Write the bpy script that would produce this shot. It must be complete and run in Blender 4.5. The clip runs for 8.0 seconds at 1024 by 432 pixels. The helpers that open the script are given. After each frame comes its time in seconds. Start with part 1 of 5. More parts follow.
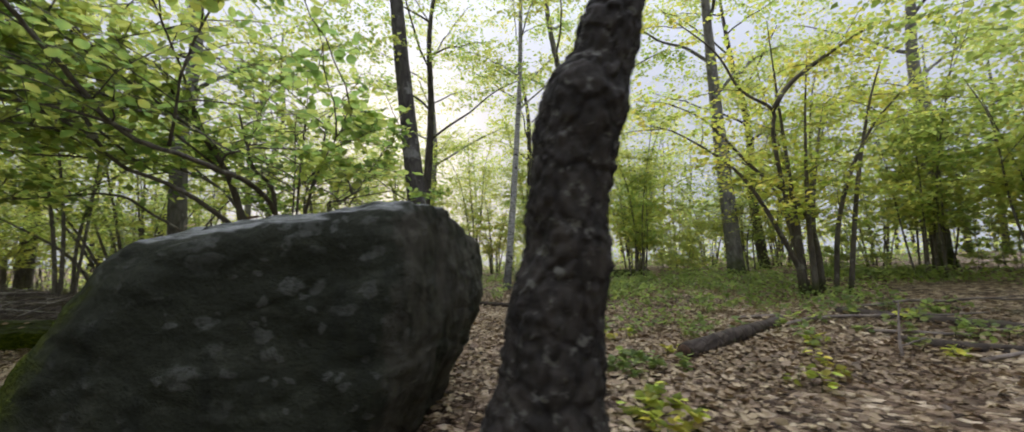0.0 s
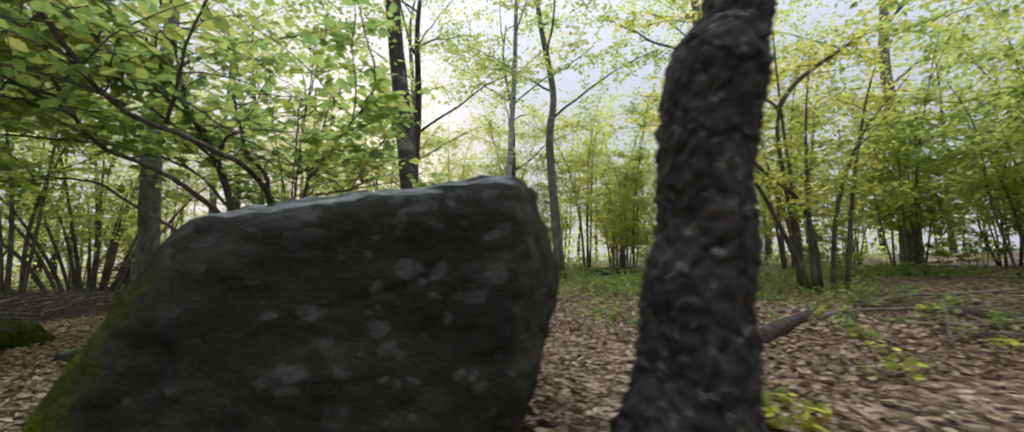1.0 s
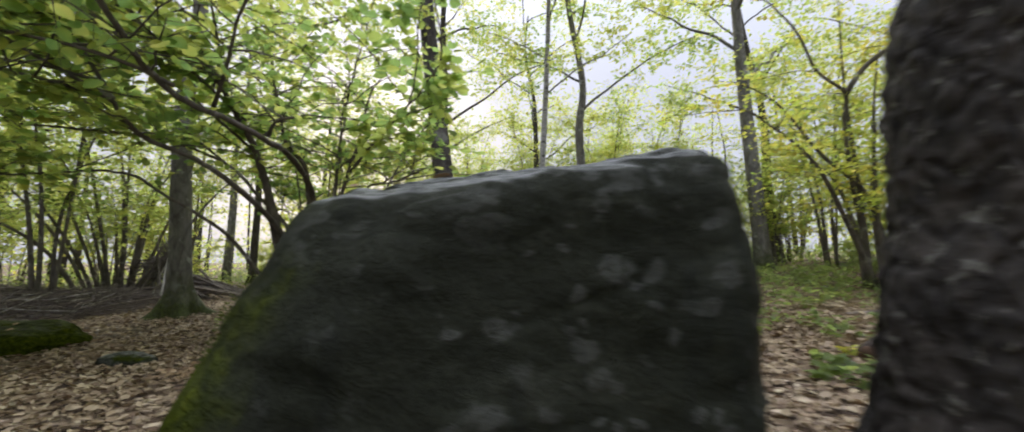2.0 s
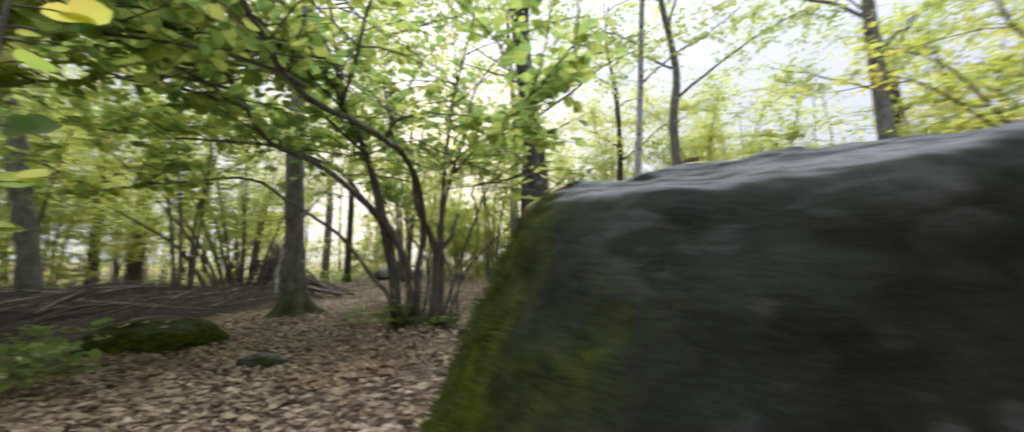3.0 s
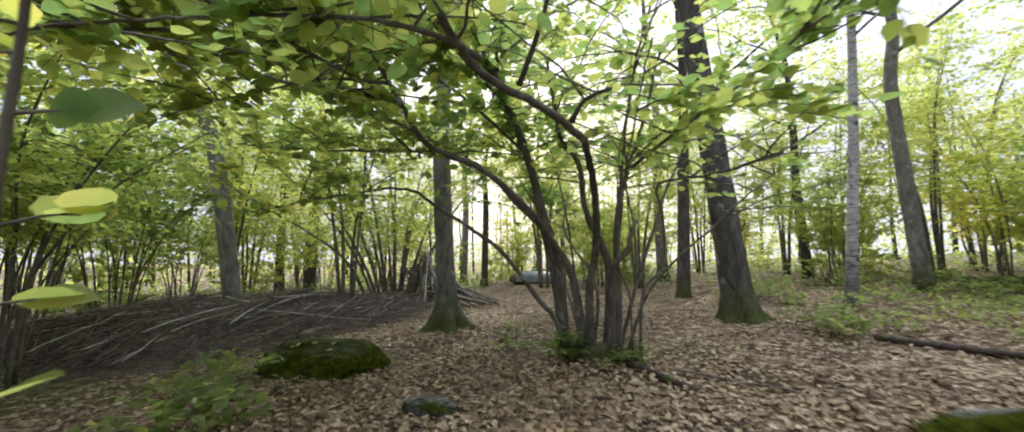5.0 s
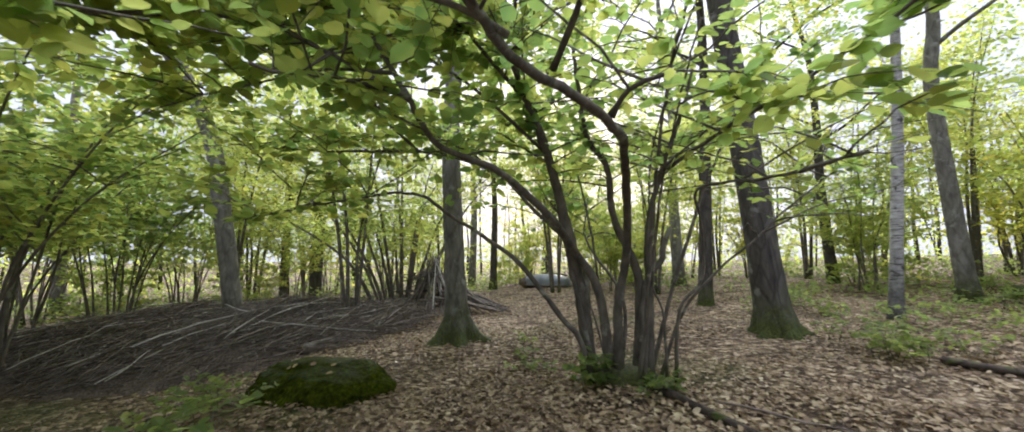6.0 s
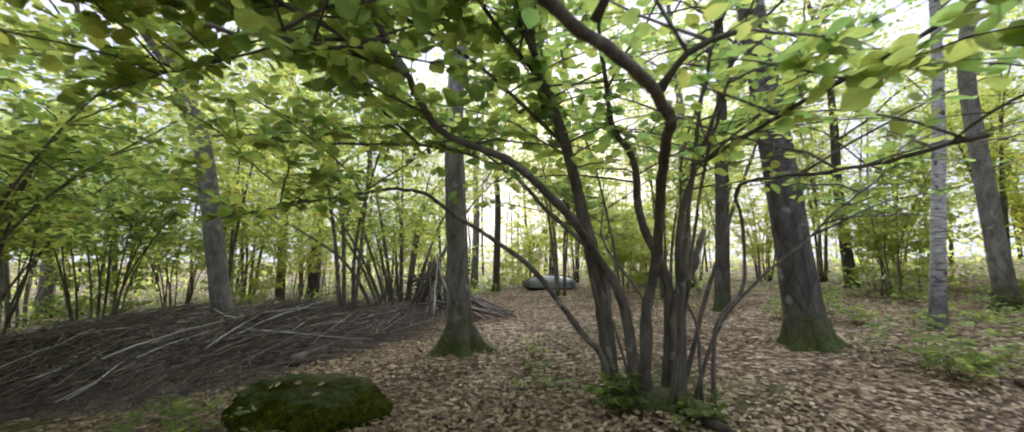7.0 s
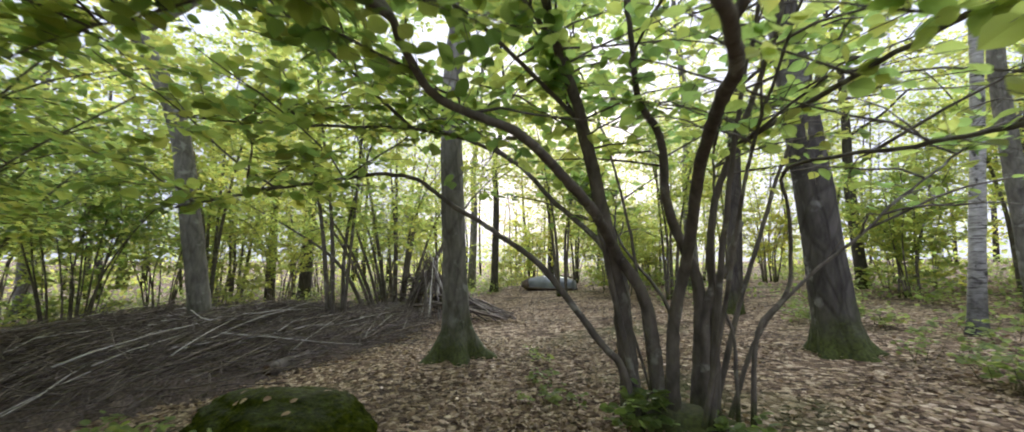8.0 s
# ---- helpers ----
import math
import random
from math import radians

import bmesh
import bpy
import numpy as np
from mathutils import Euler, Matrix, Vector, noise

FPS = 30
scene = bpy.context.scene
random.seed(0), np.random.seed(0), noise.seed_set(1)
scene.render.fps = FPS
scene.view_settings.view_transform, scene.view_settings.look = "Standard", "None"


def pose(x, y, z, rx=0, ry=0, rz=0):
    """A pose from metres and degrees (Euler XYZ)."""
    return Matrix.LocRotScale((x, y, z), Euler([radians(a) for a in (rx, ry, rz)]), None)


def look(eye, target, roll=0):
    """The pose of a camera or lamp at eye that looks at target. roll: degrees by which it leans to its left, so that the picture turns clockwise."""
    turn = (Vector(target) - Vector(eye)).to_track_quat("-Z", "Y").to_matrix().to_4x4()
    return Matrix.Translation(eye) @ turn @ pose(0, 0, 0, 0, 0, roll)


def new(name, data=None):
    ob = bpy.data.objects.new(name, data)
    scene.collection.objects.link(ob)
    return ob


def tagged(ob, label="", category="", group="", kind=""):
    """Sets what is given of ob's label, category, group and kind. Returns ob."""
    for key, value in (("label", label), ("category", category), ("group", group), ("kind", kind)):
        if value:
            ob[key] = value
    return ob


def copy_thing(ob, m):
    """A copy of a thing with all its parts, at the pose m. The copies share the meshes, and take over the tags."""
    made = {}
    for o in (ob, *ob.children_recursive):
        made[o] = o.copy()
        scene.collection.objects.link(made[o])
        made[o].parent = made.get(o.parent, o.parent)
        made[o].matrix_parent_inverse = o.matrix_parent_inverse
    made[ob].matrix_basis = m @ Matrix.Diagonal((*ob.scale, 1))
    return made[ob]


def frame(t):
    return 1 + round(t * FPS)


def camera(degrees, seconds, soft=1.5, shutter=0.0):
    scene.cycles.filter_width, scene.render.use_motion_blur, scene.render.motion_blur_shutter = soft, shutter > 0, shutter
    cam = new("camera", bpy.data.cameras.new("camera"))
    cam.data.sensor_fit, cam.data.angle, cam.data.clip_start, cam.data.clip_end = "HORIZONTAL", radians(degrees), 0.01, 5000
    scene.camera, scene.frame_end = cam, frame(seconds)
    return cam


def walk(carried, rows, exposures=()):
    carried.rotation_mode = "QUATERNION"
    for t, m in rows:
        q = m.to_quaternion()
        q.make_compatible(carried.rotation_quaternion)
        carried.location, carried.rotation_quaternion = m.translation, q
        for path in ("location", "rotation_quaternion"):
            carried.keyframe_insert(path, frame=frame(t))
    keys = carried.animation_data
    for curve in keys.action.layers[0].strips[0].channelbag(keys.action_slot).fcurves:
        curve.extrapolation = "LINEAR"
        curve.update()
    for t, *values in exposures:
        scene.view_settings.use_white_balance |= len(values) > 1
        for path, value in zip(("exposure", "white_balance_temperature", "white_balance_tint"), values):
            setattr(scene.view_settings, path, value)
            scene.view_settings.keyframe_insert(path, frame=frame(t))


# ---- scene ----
cam = camera(101.1, 8.0, soft=1.6, shutter=0.8)
METRES, EYE, TILT, LEAN, TURN = 5.0, 0.8333, 6.0, 0.3, 0.0
ROWS = [
    (0.0, -0.0587, 0.0122, -0.0257, -0.36, 0.65, -0.04),
    (0.5, -0.1200, 0.0330, -0.0339, -2.88, 0.69, -0.31),
    (1.0, -0.1832, 0.0601, -0.0444, -4.69, 0.69, -0.61),
    (2.5, -0.3423, 0.1809, -0.0532, -0.36, -0.03, -0.22),
    (3.0, -0.3953, 0.2146, -0.0516, 5.96, 0.05, 0.43),
    (3.5, -0.4372, 0.2542, -0.0528, 11.79, 0.08, 1.15),
    (4.0, -0.4842, 0.3069, -0.0501, 16.43, 0.11, 1.68),
    (4.5, -0.5259, 0.3511, -0.0428, 20.25, 0.29, 2.09),
    (6.0, -0.6169, 0.4671, -0.0162, 23.24, 0.42, 2.26),
    (6.5, -0.6435, 0.5079, -0.0142, 23.35, 0.41, 2.16),
    (7.0, -0.6733, 0.5497, -0.0157, 23.41, 0.45, 2.07),
    (7.5, -0.6995, 0.5912, -0.0207, 23.45, 0.48, 1.96),
    (8.0, -0.7256, 0.6379, -0.031, 23.04, 0.47, 1.86),
]
EXPOSURES = [(0.0, 1.50, 6500, 7), (2.5, 1.80, 6500, 9), (4.0, 2.18, 6400, 10), (8.0, 2.20, 6200, 11)]
walk(cam, [(t, pose(0, 0, EYE, TILT, LEAN, TURN) @ pose(METRES * x, METRES * y, METRES * z, 90 + pitch, roll, yaw)) for t, x, y, z, yaw, pitch, roll in ROWS], EXPOSURES)

# ---- light: a low veiled sun behind the trees and a bright hazy sky ----
SUN_AZIMUTH, SUN_HEIGHT = -15.5, 17.0  # degrees: from +y towards +x, and above the horizon
world = bpy.data.worlds.new("sky")
scene.world = world
world.use_nodes = True
wn = world.node_tree.nodes
sky = wn.new("ShaderNodeTexSky")
sky.sky_type = "NISHITA"
sky.sun_disc = False
sky.sun_elevation = radians(SUN_HEIGHT)
sky.sun_rotation = radians(SUN_AZIMUTH)
sky.air_density, sky.dust_density, sky.ozone_density = 1.0, 4.0, 1.0
# a veil of thin bright cloud, palest low over the ground and several times brighter overhead
sky_way = wn.new("ShaderNodeTexCoord")
sky_axes = wn.new("ShaderNodeSeparateXYZ")
world.node_tree.links.new(sky_way.outputs["Generated"], sky_axes.inputs[0])
climb = wn.new("ShaderNodeMapRange")
climb.inputs["From Min"].default_value, climb.inputs["From Max"].default_value = 0.0, 1.0
world.node_tree.links.new(sky_axes.outputs["Z"], climb.inputs["Value"])
steep = wn.new("ShaderNodeMath")
steep.operation = "POWER"
steep.inputs[1].default_value = 4.0
world.node_tree.links.new(climb.outputs["Result"], steep.inputs[0])
veil = wn.new("ShaderNodeMix")
veil.data_type = "RGBA"
veil.inputs[6].default_value = (1.72, 1.78, 2.12, 1)
veil.inputs[7].default_value = (12.0, 12.6, 15.4, 1)
world.node_tree.links.new(steep.outputs[0], veil.inputs[0])
haze = wn.new("ShaderNodeMix")
haze.data_type = "RGBA"
haze.inputs[0].default_value = 0.97
wn["Background"].inputs["Strength"].default_value = 0.12
world.node_tree.links.new(sky.outputs["Color"], haze.inputs[6])
world.node_tree.links.new(veil.outputs[2], haze.inputs[7])
world.node_tree.links.new(haze.outputs[2], wn["Background"].inputs["Color"])
sun_data = bpy.data.lights.new("sun", "SUN")
sun_data.energy, sun_data.angle, sun_data.color = 1.1, radians(10.0), (1.0, 0.92, 0.78)
sun = new("sun", sun_data)
sun_way = Vector((math.sin(radians(SUN_AZIMUTH)) * math.cos(radians(SUN_HEIGHT)), math.cos(radians(SUN_AZIMUTH)) * math.cos(radians(SUN_HEIGHT)), math.sin(radians(SUN_HEIGHT))))
sun.matrix_world = look(sun_way * 60, (0, 0, 0))


# ---- materials ----
def material(name, rough=0.8, spec=0.3):
    m = bpy.data.materials.new(name)
    m.use_nodes = True
    b = m.node_tree.nodes["Principled BSDF"]
    b.inputs["Roughness"].default_value = rough
    b.inputs["Specular IOR Level"].default_value = spec
    return m, m.node_tree, b


def coords(nt, stretch=(1, 1, 1)):
    tc = nt.nodes.new("ShaderNodeTexCoord")
    mp = nt.nodes.new("ShaderNodeMapping")
    mp.inputs["Scale"].default_value = stretch
    nt.links.new(tc.outputs["Object"], mp.inputs["Vector"])
    return mp.outputs["Vector"]


def noise_tex(nt, vec, scale, detail=4.0, rough=0.55):
    n = nt.nodes.new("ShaderNodeTexNoise")
    n.inputs["Scale"].default_value, n.inputs["Detail"].default_value, n.inputs["Roughness"].default_value = scale, detail, rough
    nt.links.new(vec, n.inputs["Vector"])
    return n.outputs["Fac"]


def voronoi(nt, vec, scale, feature="F1", out="Distance", jitter=1.0):
    n = nt.nodes.new("ShaderNodeTexVoronoi")
    n.feature = feature
    n.inputs["Scale"].default_value = scale
    n.inputs["Randomness"].default_value = jitter
    nt.links.new(vec, n.inputs["Vector"])
    return n.outputs[out]


def ramp(nt, fac, *stops):
    r = nt.nodes.new("ShaderNodeValToRGB")
    els = r.color_ramp.elements
    while len(els) < len(stops):
        els.new(0.5)
    for e, (at, col) in zip(els, stops):
        e.position = at
        e.color = (*col, 1) if len(col) == 3 else col
    nt.links.new(fac, r.inputs["Fac"])
    return r.outputs["Color"]


def mixc(nt, fac, a, b, blend="MIX"):
    m = nt.nodes.new("ShaderNodeMix")
    m.data_type = "RGBA"
    m.blend_type = blend
    for v, slot in ((fac, 0), (a, 6), (b, 7)):
        if isinstance(v, (int, float)):
            m.inputs[slot].default_value = v
        elif isinstance(v, tuple):
            m.inputs[slot].default_value = (*v, 1)
        else:
            nt.links.new(v, m.inputs[slot])
    return m.outputs[2]


def maths(nt, op, a, b=0.0):
    m = nt.nodes.new("ShaderNodeMath")
    m.operation = op
    for v, slot in ((a, 0), (b, 1)):
        if isinstance(v, (int, float)):
            m.inputs[slot].default_value = v
        else:
            nt.links.new(v, m.inputs[slot])
    return m.outputs[0]


def span(nt, v, lo, hi):
    m = nt.nodes.new("ShaderNodeMapRange")
    m.interpolation_type = "SMOOTHSTEP"
    m.inputs["From Min"].default_value, m.inputs["From Max"].default_value = lo, hi
    nt.links.new(v, m.inputs["Value"])
    return m.outputs["Result"]


def axis_of(nt, vec, axis):
    s = nt.nodes.new("ShaderNodeSeparateXYZ")
    nt.links.new(vec, s.inputs["Vector"])
    return s.outputs[axis]


def normal_z(nt):
    g = nt.nodes.new("ShaderNodeNewGeometry")
    return axis_of(nt, g.outputs["Normal"], "Z")


def bump(nt, bsdf, height, strength=0.5, distance=0.02):
    b = nt.nodes.new("ShaderNodeBump")
    b.inputs["Strength"].default_value, b.inputs["Distance"].default_value = strength, distance
    nt.links.new(height, b.inputs["Height"])
    nt.links.new(b.outputs["Normal"], bsdf.inputs["Normal"])


def per_piece(nt, whole=False):
    if whole:
        return nt.nodes.new("ShaderNodeObjectInfo").outputs["Random"]
    return nt.nodes.new("ShaderNodeNewGeometry").outputs["Random Per Island"]


def leaf_material(name, tones, glow, through_part=0.68, whole=False, rough=0.45):
    """Leaf: a soft glossy blade that lets part of the light through."""
    m, nt, b = material(name, rough, 0.35)
    rnd = per_piece(nt, whole)
    obr = nt.nodes.new("ShaderNodeObjectInfo").outputs["Random"]
    vec = coords(nt)
    patch = noise_tex(nt, vec, 0.55, 2)
    pick = maths(nt, "ADD", maths(nt, "MULTIPLY", rnd, 0.55), maths(nt, "ADD", maths(nt, "MULTIPLY", span(nt, patch, 0.3, 0.7), 0.33), maths(nt, "MULTIPLY", obr, 0.12)))
    n = len(tones)
    col = ramp(nt, pick, *[(i / (n - 1), c) for i, c in enumerate(tones)])
    thr = ramp(nt, pick, *[(i / (n - 1), c) for i, c in enumerate(glow)])
    fine = noise_tex(nt, vec, 45, 3)
    col = mixc(nt, 0.35, col, ramp(nt, fine, (0.3, (0.35, 0.35, 0.3)), (0.7, (1.1, 1.1, 1.0))), "MULTIPLY")
    nt.links.new(col, b.inputs["Base Color"])
    tr = nt.nodes.new("ShaderNodeBsdfTranslucent")
    nt.links.new(thr, tr.inputs["Color"])
    mx = nt.nodes.new("ShaderNodeMixShader")
    mx.inputs["Fac"].default_value = through_part
    nt.links.new(b.outputs["BSDF"], mx.inputs[1])
    nt.links.new(tr.outputs["BSDF"], mx.inputs[2])
    nt.links.new(mx.outputs["Shader"], nt.nodes["Material Output"].inputs["Surface"])
    return m


def bark_material(name, dark, light, stretch, furrow=1.0, moss=0.0, patches=None, rings=False, patch_scale=6.0, foot=None):
    """Bark with lengthwise furrows, fine grain, lichen patches and a mossy foot up to about the height moss."""
    m, nt, b = material(name, 0.9, 0.2)
    vec = coords(nt, stretch)
    plain = coords(nt)
    f = noise_tex(nt, vec, 9, 6, 0.65)
    v = voronoi(nt, vec, 7, "DISTANCE_TO_EDGE")
    col = ramp(nt, f, (0.3, dark), (0.72, light))
    col = mixc(nt, 0.5 * furrow, col, ramp(nt, v, (0.0, (0.25, 0.22, 0.2)), (0.12, (1, 1, 1))), "MULTIPLY")
    if patches:
        sp = span(nt, noise_tex(nt, plain, patch_scale, 5, 0.6), 0.57, 0.67)
        col = mixc(nt, sp, col, patches)
    if rings:
        bands = noise_tex(nt, coords(nt, (2.2, 2.2, 26)), 1.6, 3)
        col = mixc(nt, span(nt, bands, 0.58, 0.66), col, (0.05, 0.045, 0.04))
    if moss > 0:
        z = axis_of(nt, plain, "Z")
        edge = maths(nt, "ADD", z, maths(nt, "MULTIPLY", noise_tex(nt, plain, 5, 4), -0.9 * moss))
        green = ramp(nt, noise_tex(nt, plain, 30, 4), (0.3, (0.018, 0.026, 0.006)), (0.75, (0.07, 0.082, 0.014)))
        if foot:
            green = ramp(nt, noise_tex(nt, plain, 30, 4), (0.3, foot), (0.8, (0.09, 0.085, 0.075)))
        keep = nt.nodes.new("ShaderNodeMapRange")
        keep.inputs["From Min"].default_value, keep.inputs["From Max"].default_value = -0.25 * moss, 0.45 * moss
        keep.inputs["To Min"].default_value, keep.inputs["To Max"].default_value = 0.92, 0.0
        nt.links.new(edge, keep.inputs["Value"])
        col = mixc(nt, keep.outputs["Result"], col, green)
    nt.links.new(col, b.inputs["Base Color"])
    hgt = maths(nt, "ADD", f, maths(nt, "MULTIPLY", span(nt, v, 0.0, 0.15), furrow))
    bump(nt, b, hgt, 0.7, 0.012)
    return m


GREEN = [(0.039, 0.096, 0.015), (0.067, 0.141, 0.019), (0.1, 0.168, 0.025), (0.145, 0.192, 0.027)]
GREEN_THROUGH = [(0.22, 0.362, 0.114), (0.358, 0.484, 0.124), (0.552, 0.585, 0.14), (0.726, 0.65, 0.164)]
LIGHT = [(0.062, 0.135, 0.018), (0.096, 0.168, 0.022), (0.135, 0.192, 0.025), (0.214, 0.213, 0.031)]
LIGHT_THROUGH = [(0.299, 0.446, 0.124), (0.459, 0.557, 0.14), (0.624, 0.629, 0.154), (0.744, 0.641, 0.164)]
YELLOW = [(0.088, 0.152, 0.021), (0.143, 0.196, 0.025), (0.22, 0.217, 0.032), (0.297, 0.228, 0.034)]
YELLOW_THROUGH = [(0.369, 0.515, 0.102), (0.525, 0.601, 0.111), (0.71, 0.647, 0.122), (0.829, 0.628, 0.132)]
LEAF_GREEN = leaf_material("green_leaf", GREEN, GREEN_THROUGH)
LEAF_LIGHT = leaf_material("light_leaf", LIGHT, LIGHT_THROUGH)
LEAF_YELLOW = leaf_material("yellow_leaf", YELLOW, YELLOW_THROUGH)
LEAF_HERB = leaf_material("herb_leaf", [(0.05, 0.082, 0.024), (0.085, 0.122, 0.034), (0.14, 0.165, 0.045)], [(0.25, 0.36, 0.10), (0.38, 0.48, 0.12), (0.56, 0.60, 0.14)], 0.5)
LEAF_GREEN_ONE = leaf_material("green_leaf_single", GREEN, GREEN_THROUGH, whole=True)
LEAF_YELLOW_ONE = leaf_material("yellow_leaf_single", YELLOW, YELLOW_THROUGH, whole=True)
MOSS_BLADE = leaf_material("moss_blade", [(0.014, 0.019, 0.003), (0.032, 0.042, 0.006), (0.066, 0.074, 0.010)], [(0.06, 0.085, 0.008), (0.12, 0.16, 0.014), (0.24, 0.26, 0.025)], 0.4, rough=0.8)
LITTER = leaf_material("fallen_leaf", [(0.059, 0.037, 0.021), (0.144, 0.096, 0.056), (0.274, 0.196, 0.117), (0.43, 0.336, 0.213), (0.652, 0.578, 0.407)],
                       [(0.10, 0.05, 0.02), (0.16, 0.09, 0.04), (0.2, 0.12, 0.06), (0.25, 0.17, 0.09), (0.3, 0.22, 0.1)], 0.15, rough=0.55)
LITTER_ONE = leaf_material("fallen_leaf_single", [(0.078, 0.043, 0.023), (0.186, 0.112, 0.061), (0.303, 0.199, 0.113), (0.441, 0.317, 0.187), (0.617, 0.511, 0.329)],
                           [(0.10, 0.05, 0.02), (0.16, 0.09, 0.04), (0.2, 0.12, 0.06), (0.25, 0.17, 0.09), (0.3, 0.22, 0.1)], 0.15, whole=True, rough=0.55)

BARK_NEAR = bark_material("furrowed_bark", (0.010, 0.009, 0.0075), (0.042, 0.035, 0.028), (1, 1, 0.8), 1.0, 0.2, (0.08, 0.076, 0.062), patch_scale=17.0)
BARK_GREY = bark_material("grey_bark", (0.09, 0.083, 0.074), (0.25, 0.236, 0.215), (1, 1, 0.35), 0.6, 0.9, (0.27, 0.27, 0.25))
BARK_DARK = bark_material("dark_bark", (0.032, 0.028, 0.024), (0.105, 0.092, 0.08), (1, 1, 0.3), 0.8, 0.7)
BARK_OAK = bark_material("stout_tree_bark", (0.036, 0.032, 0.028), (0.118, 0.107, 0.096), (1, 1, 0.3), 0.8, 0.75, (0.19, 0.185, 0.17), patch_scale=3.0)
BARK_BIRCH = bark_material("birch_bark", (0.20, 0.195, 0.185), (0.46, 0.45, 0.43), (1, 1, 2.5), 0.3, 1.3, (0.05, 0.046, 0.042), rings=True, patch_scale=7.0, foot=(0.022, 0.02, 0.018))
BARK_HAZEL = bark_material("hazel_bark", (0.055, 0.048, 0.040), (0.175, 0.152, 0.125), (1, 1, 0.4), 0.35, 0.3, (0.20, 0.19, 0.16))
LOG_BARK = bark_material("log_bark", (0.022, 0.017, 0.013), (0.085, 0.066, 0.052), (1, 1, 1), 0.8, 0.0, (0.06, 0.075, 0.02), patch_scale=4.0)
LOG_DRY = bark_material("dry_log_bark", (0.05, 0.042, 0.036), (0.17, 0.145, 0.125), (1, 1, 1), 0.6)
STICK = bark_material("dead_wood", (0.075, 0.06, 0.05), (0.25, 0.205, 0.172), (1, 1, 1), 0.4)
STICK_DARK = bark_material("weathered_wood", (0.055, 0.046, 0.04), (0.20, 0.17, 0.147), (1, 1, 1), 0.5)
STICK_PALE = bark_material("bleached_wood", (0.27, 0.25, 0.23), (0.52, 0.49, 0.455), (1, 1, 1), 0.4)


def ground_material():
    m, nt, b = material("forest_floor", 0.95, 0.15)
    vec = coords(nt)
    warp = nt.nodes.new("ShaderNodeVectorMath")
    nz = nt.nodes.new("ShaderNodeTexNoise")
    nz.inputs["Scale"].default_value = 9
    nt.links.new(vec, nz.inputs["Vector"])
    warp.operation = "MULTIPLY_ADD"
    nt.links.new(nz.outputs["Color"], warp.inputs[0])
    warp.inputs[1].default_value = (0.06, 0.06, 0.06)
    nt.links.new(vec, warp.inputs[2])
    cell = voronoi(nt, warp.outputs[0], 17, "F1", "Color")
    tone = axis_of(nt, cell, "X")
    col = ramp(nt, tone, (0.0, (0.04, 0.027, 0.018)), (0.35, (0.12, 0.08, 0.052)), (0.7, (0.25, 0.178, 0.115)), (1.0, (0.50, 0.40, 0.28)))
    soil = span(nt, noise_tex(nt, vec, 1.1, 5), 0.48, 0.62)
    col = mixc(nt, maths(nt, "MULTIPLY", soil, 0.55), col, (0.045, 0.032, 0.024))
    herb = span(nt, noise_tex(nt, vec, 0.35, 3), 0.55, 0.66)
    col = mixc(nt, maths(nt, "MULTIPLY", herb, 0.45), col, ramp(nt, noise_tex(nt, vec, 25, 3), (0.35, (0.03, 0.05, 0.01)), (0.7, (0.10, 0.13, 0.03))))
    nt.links.new(col, b.inputs["Base Color"])
    edge = voronoi(nt, warp.outputs[0], 17, "DISTANCE_TO_EDGE")
    bump(nt, b, maths(nt, "ADD", maths(nt, "MULTIPLY", tone, 0.6), span(nt, edge, 0, 0.2)), 0.9, 0.03)
    return m


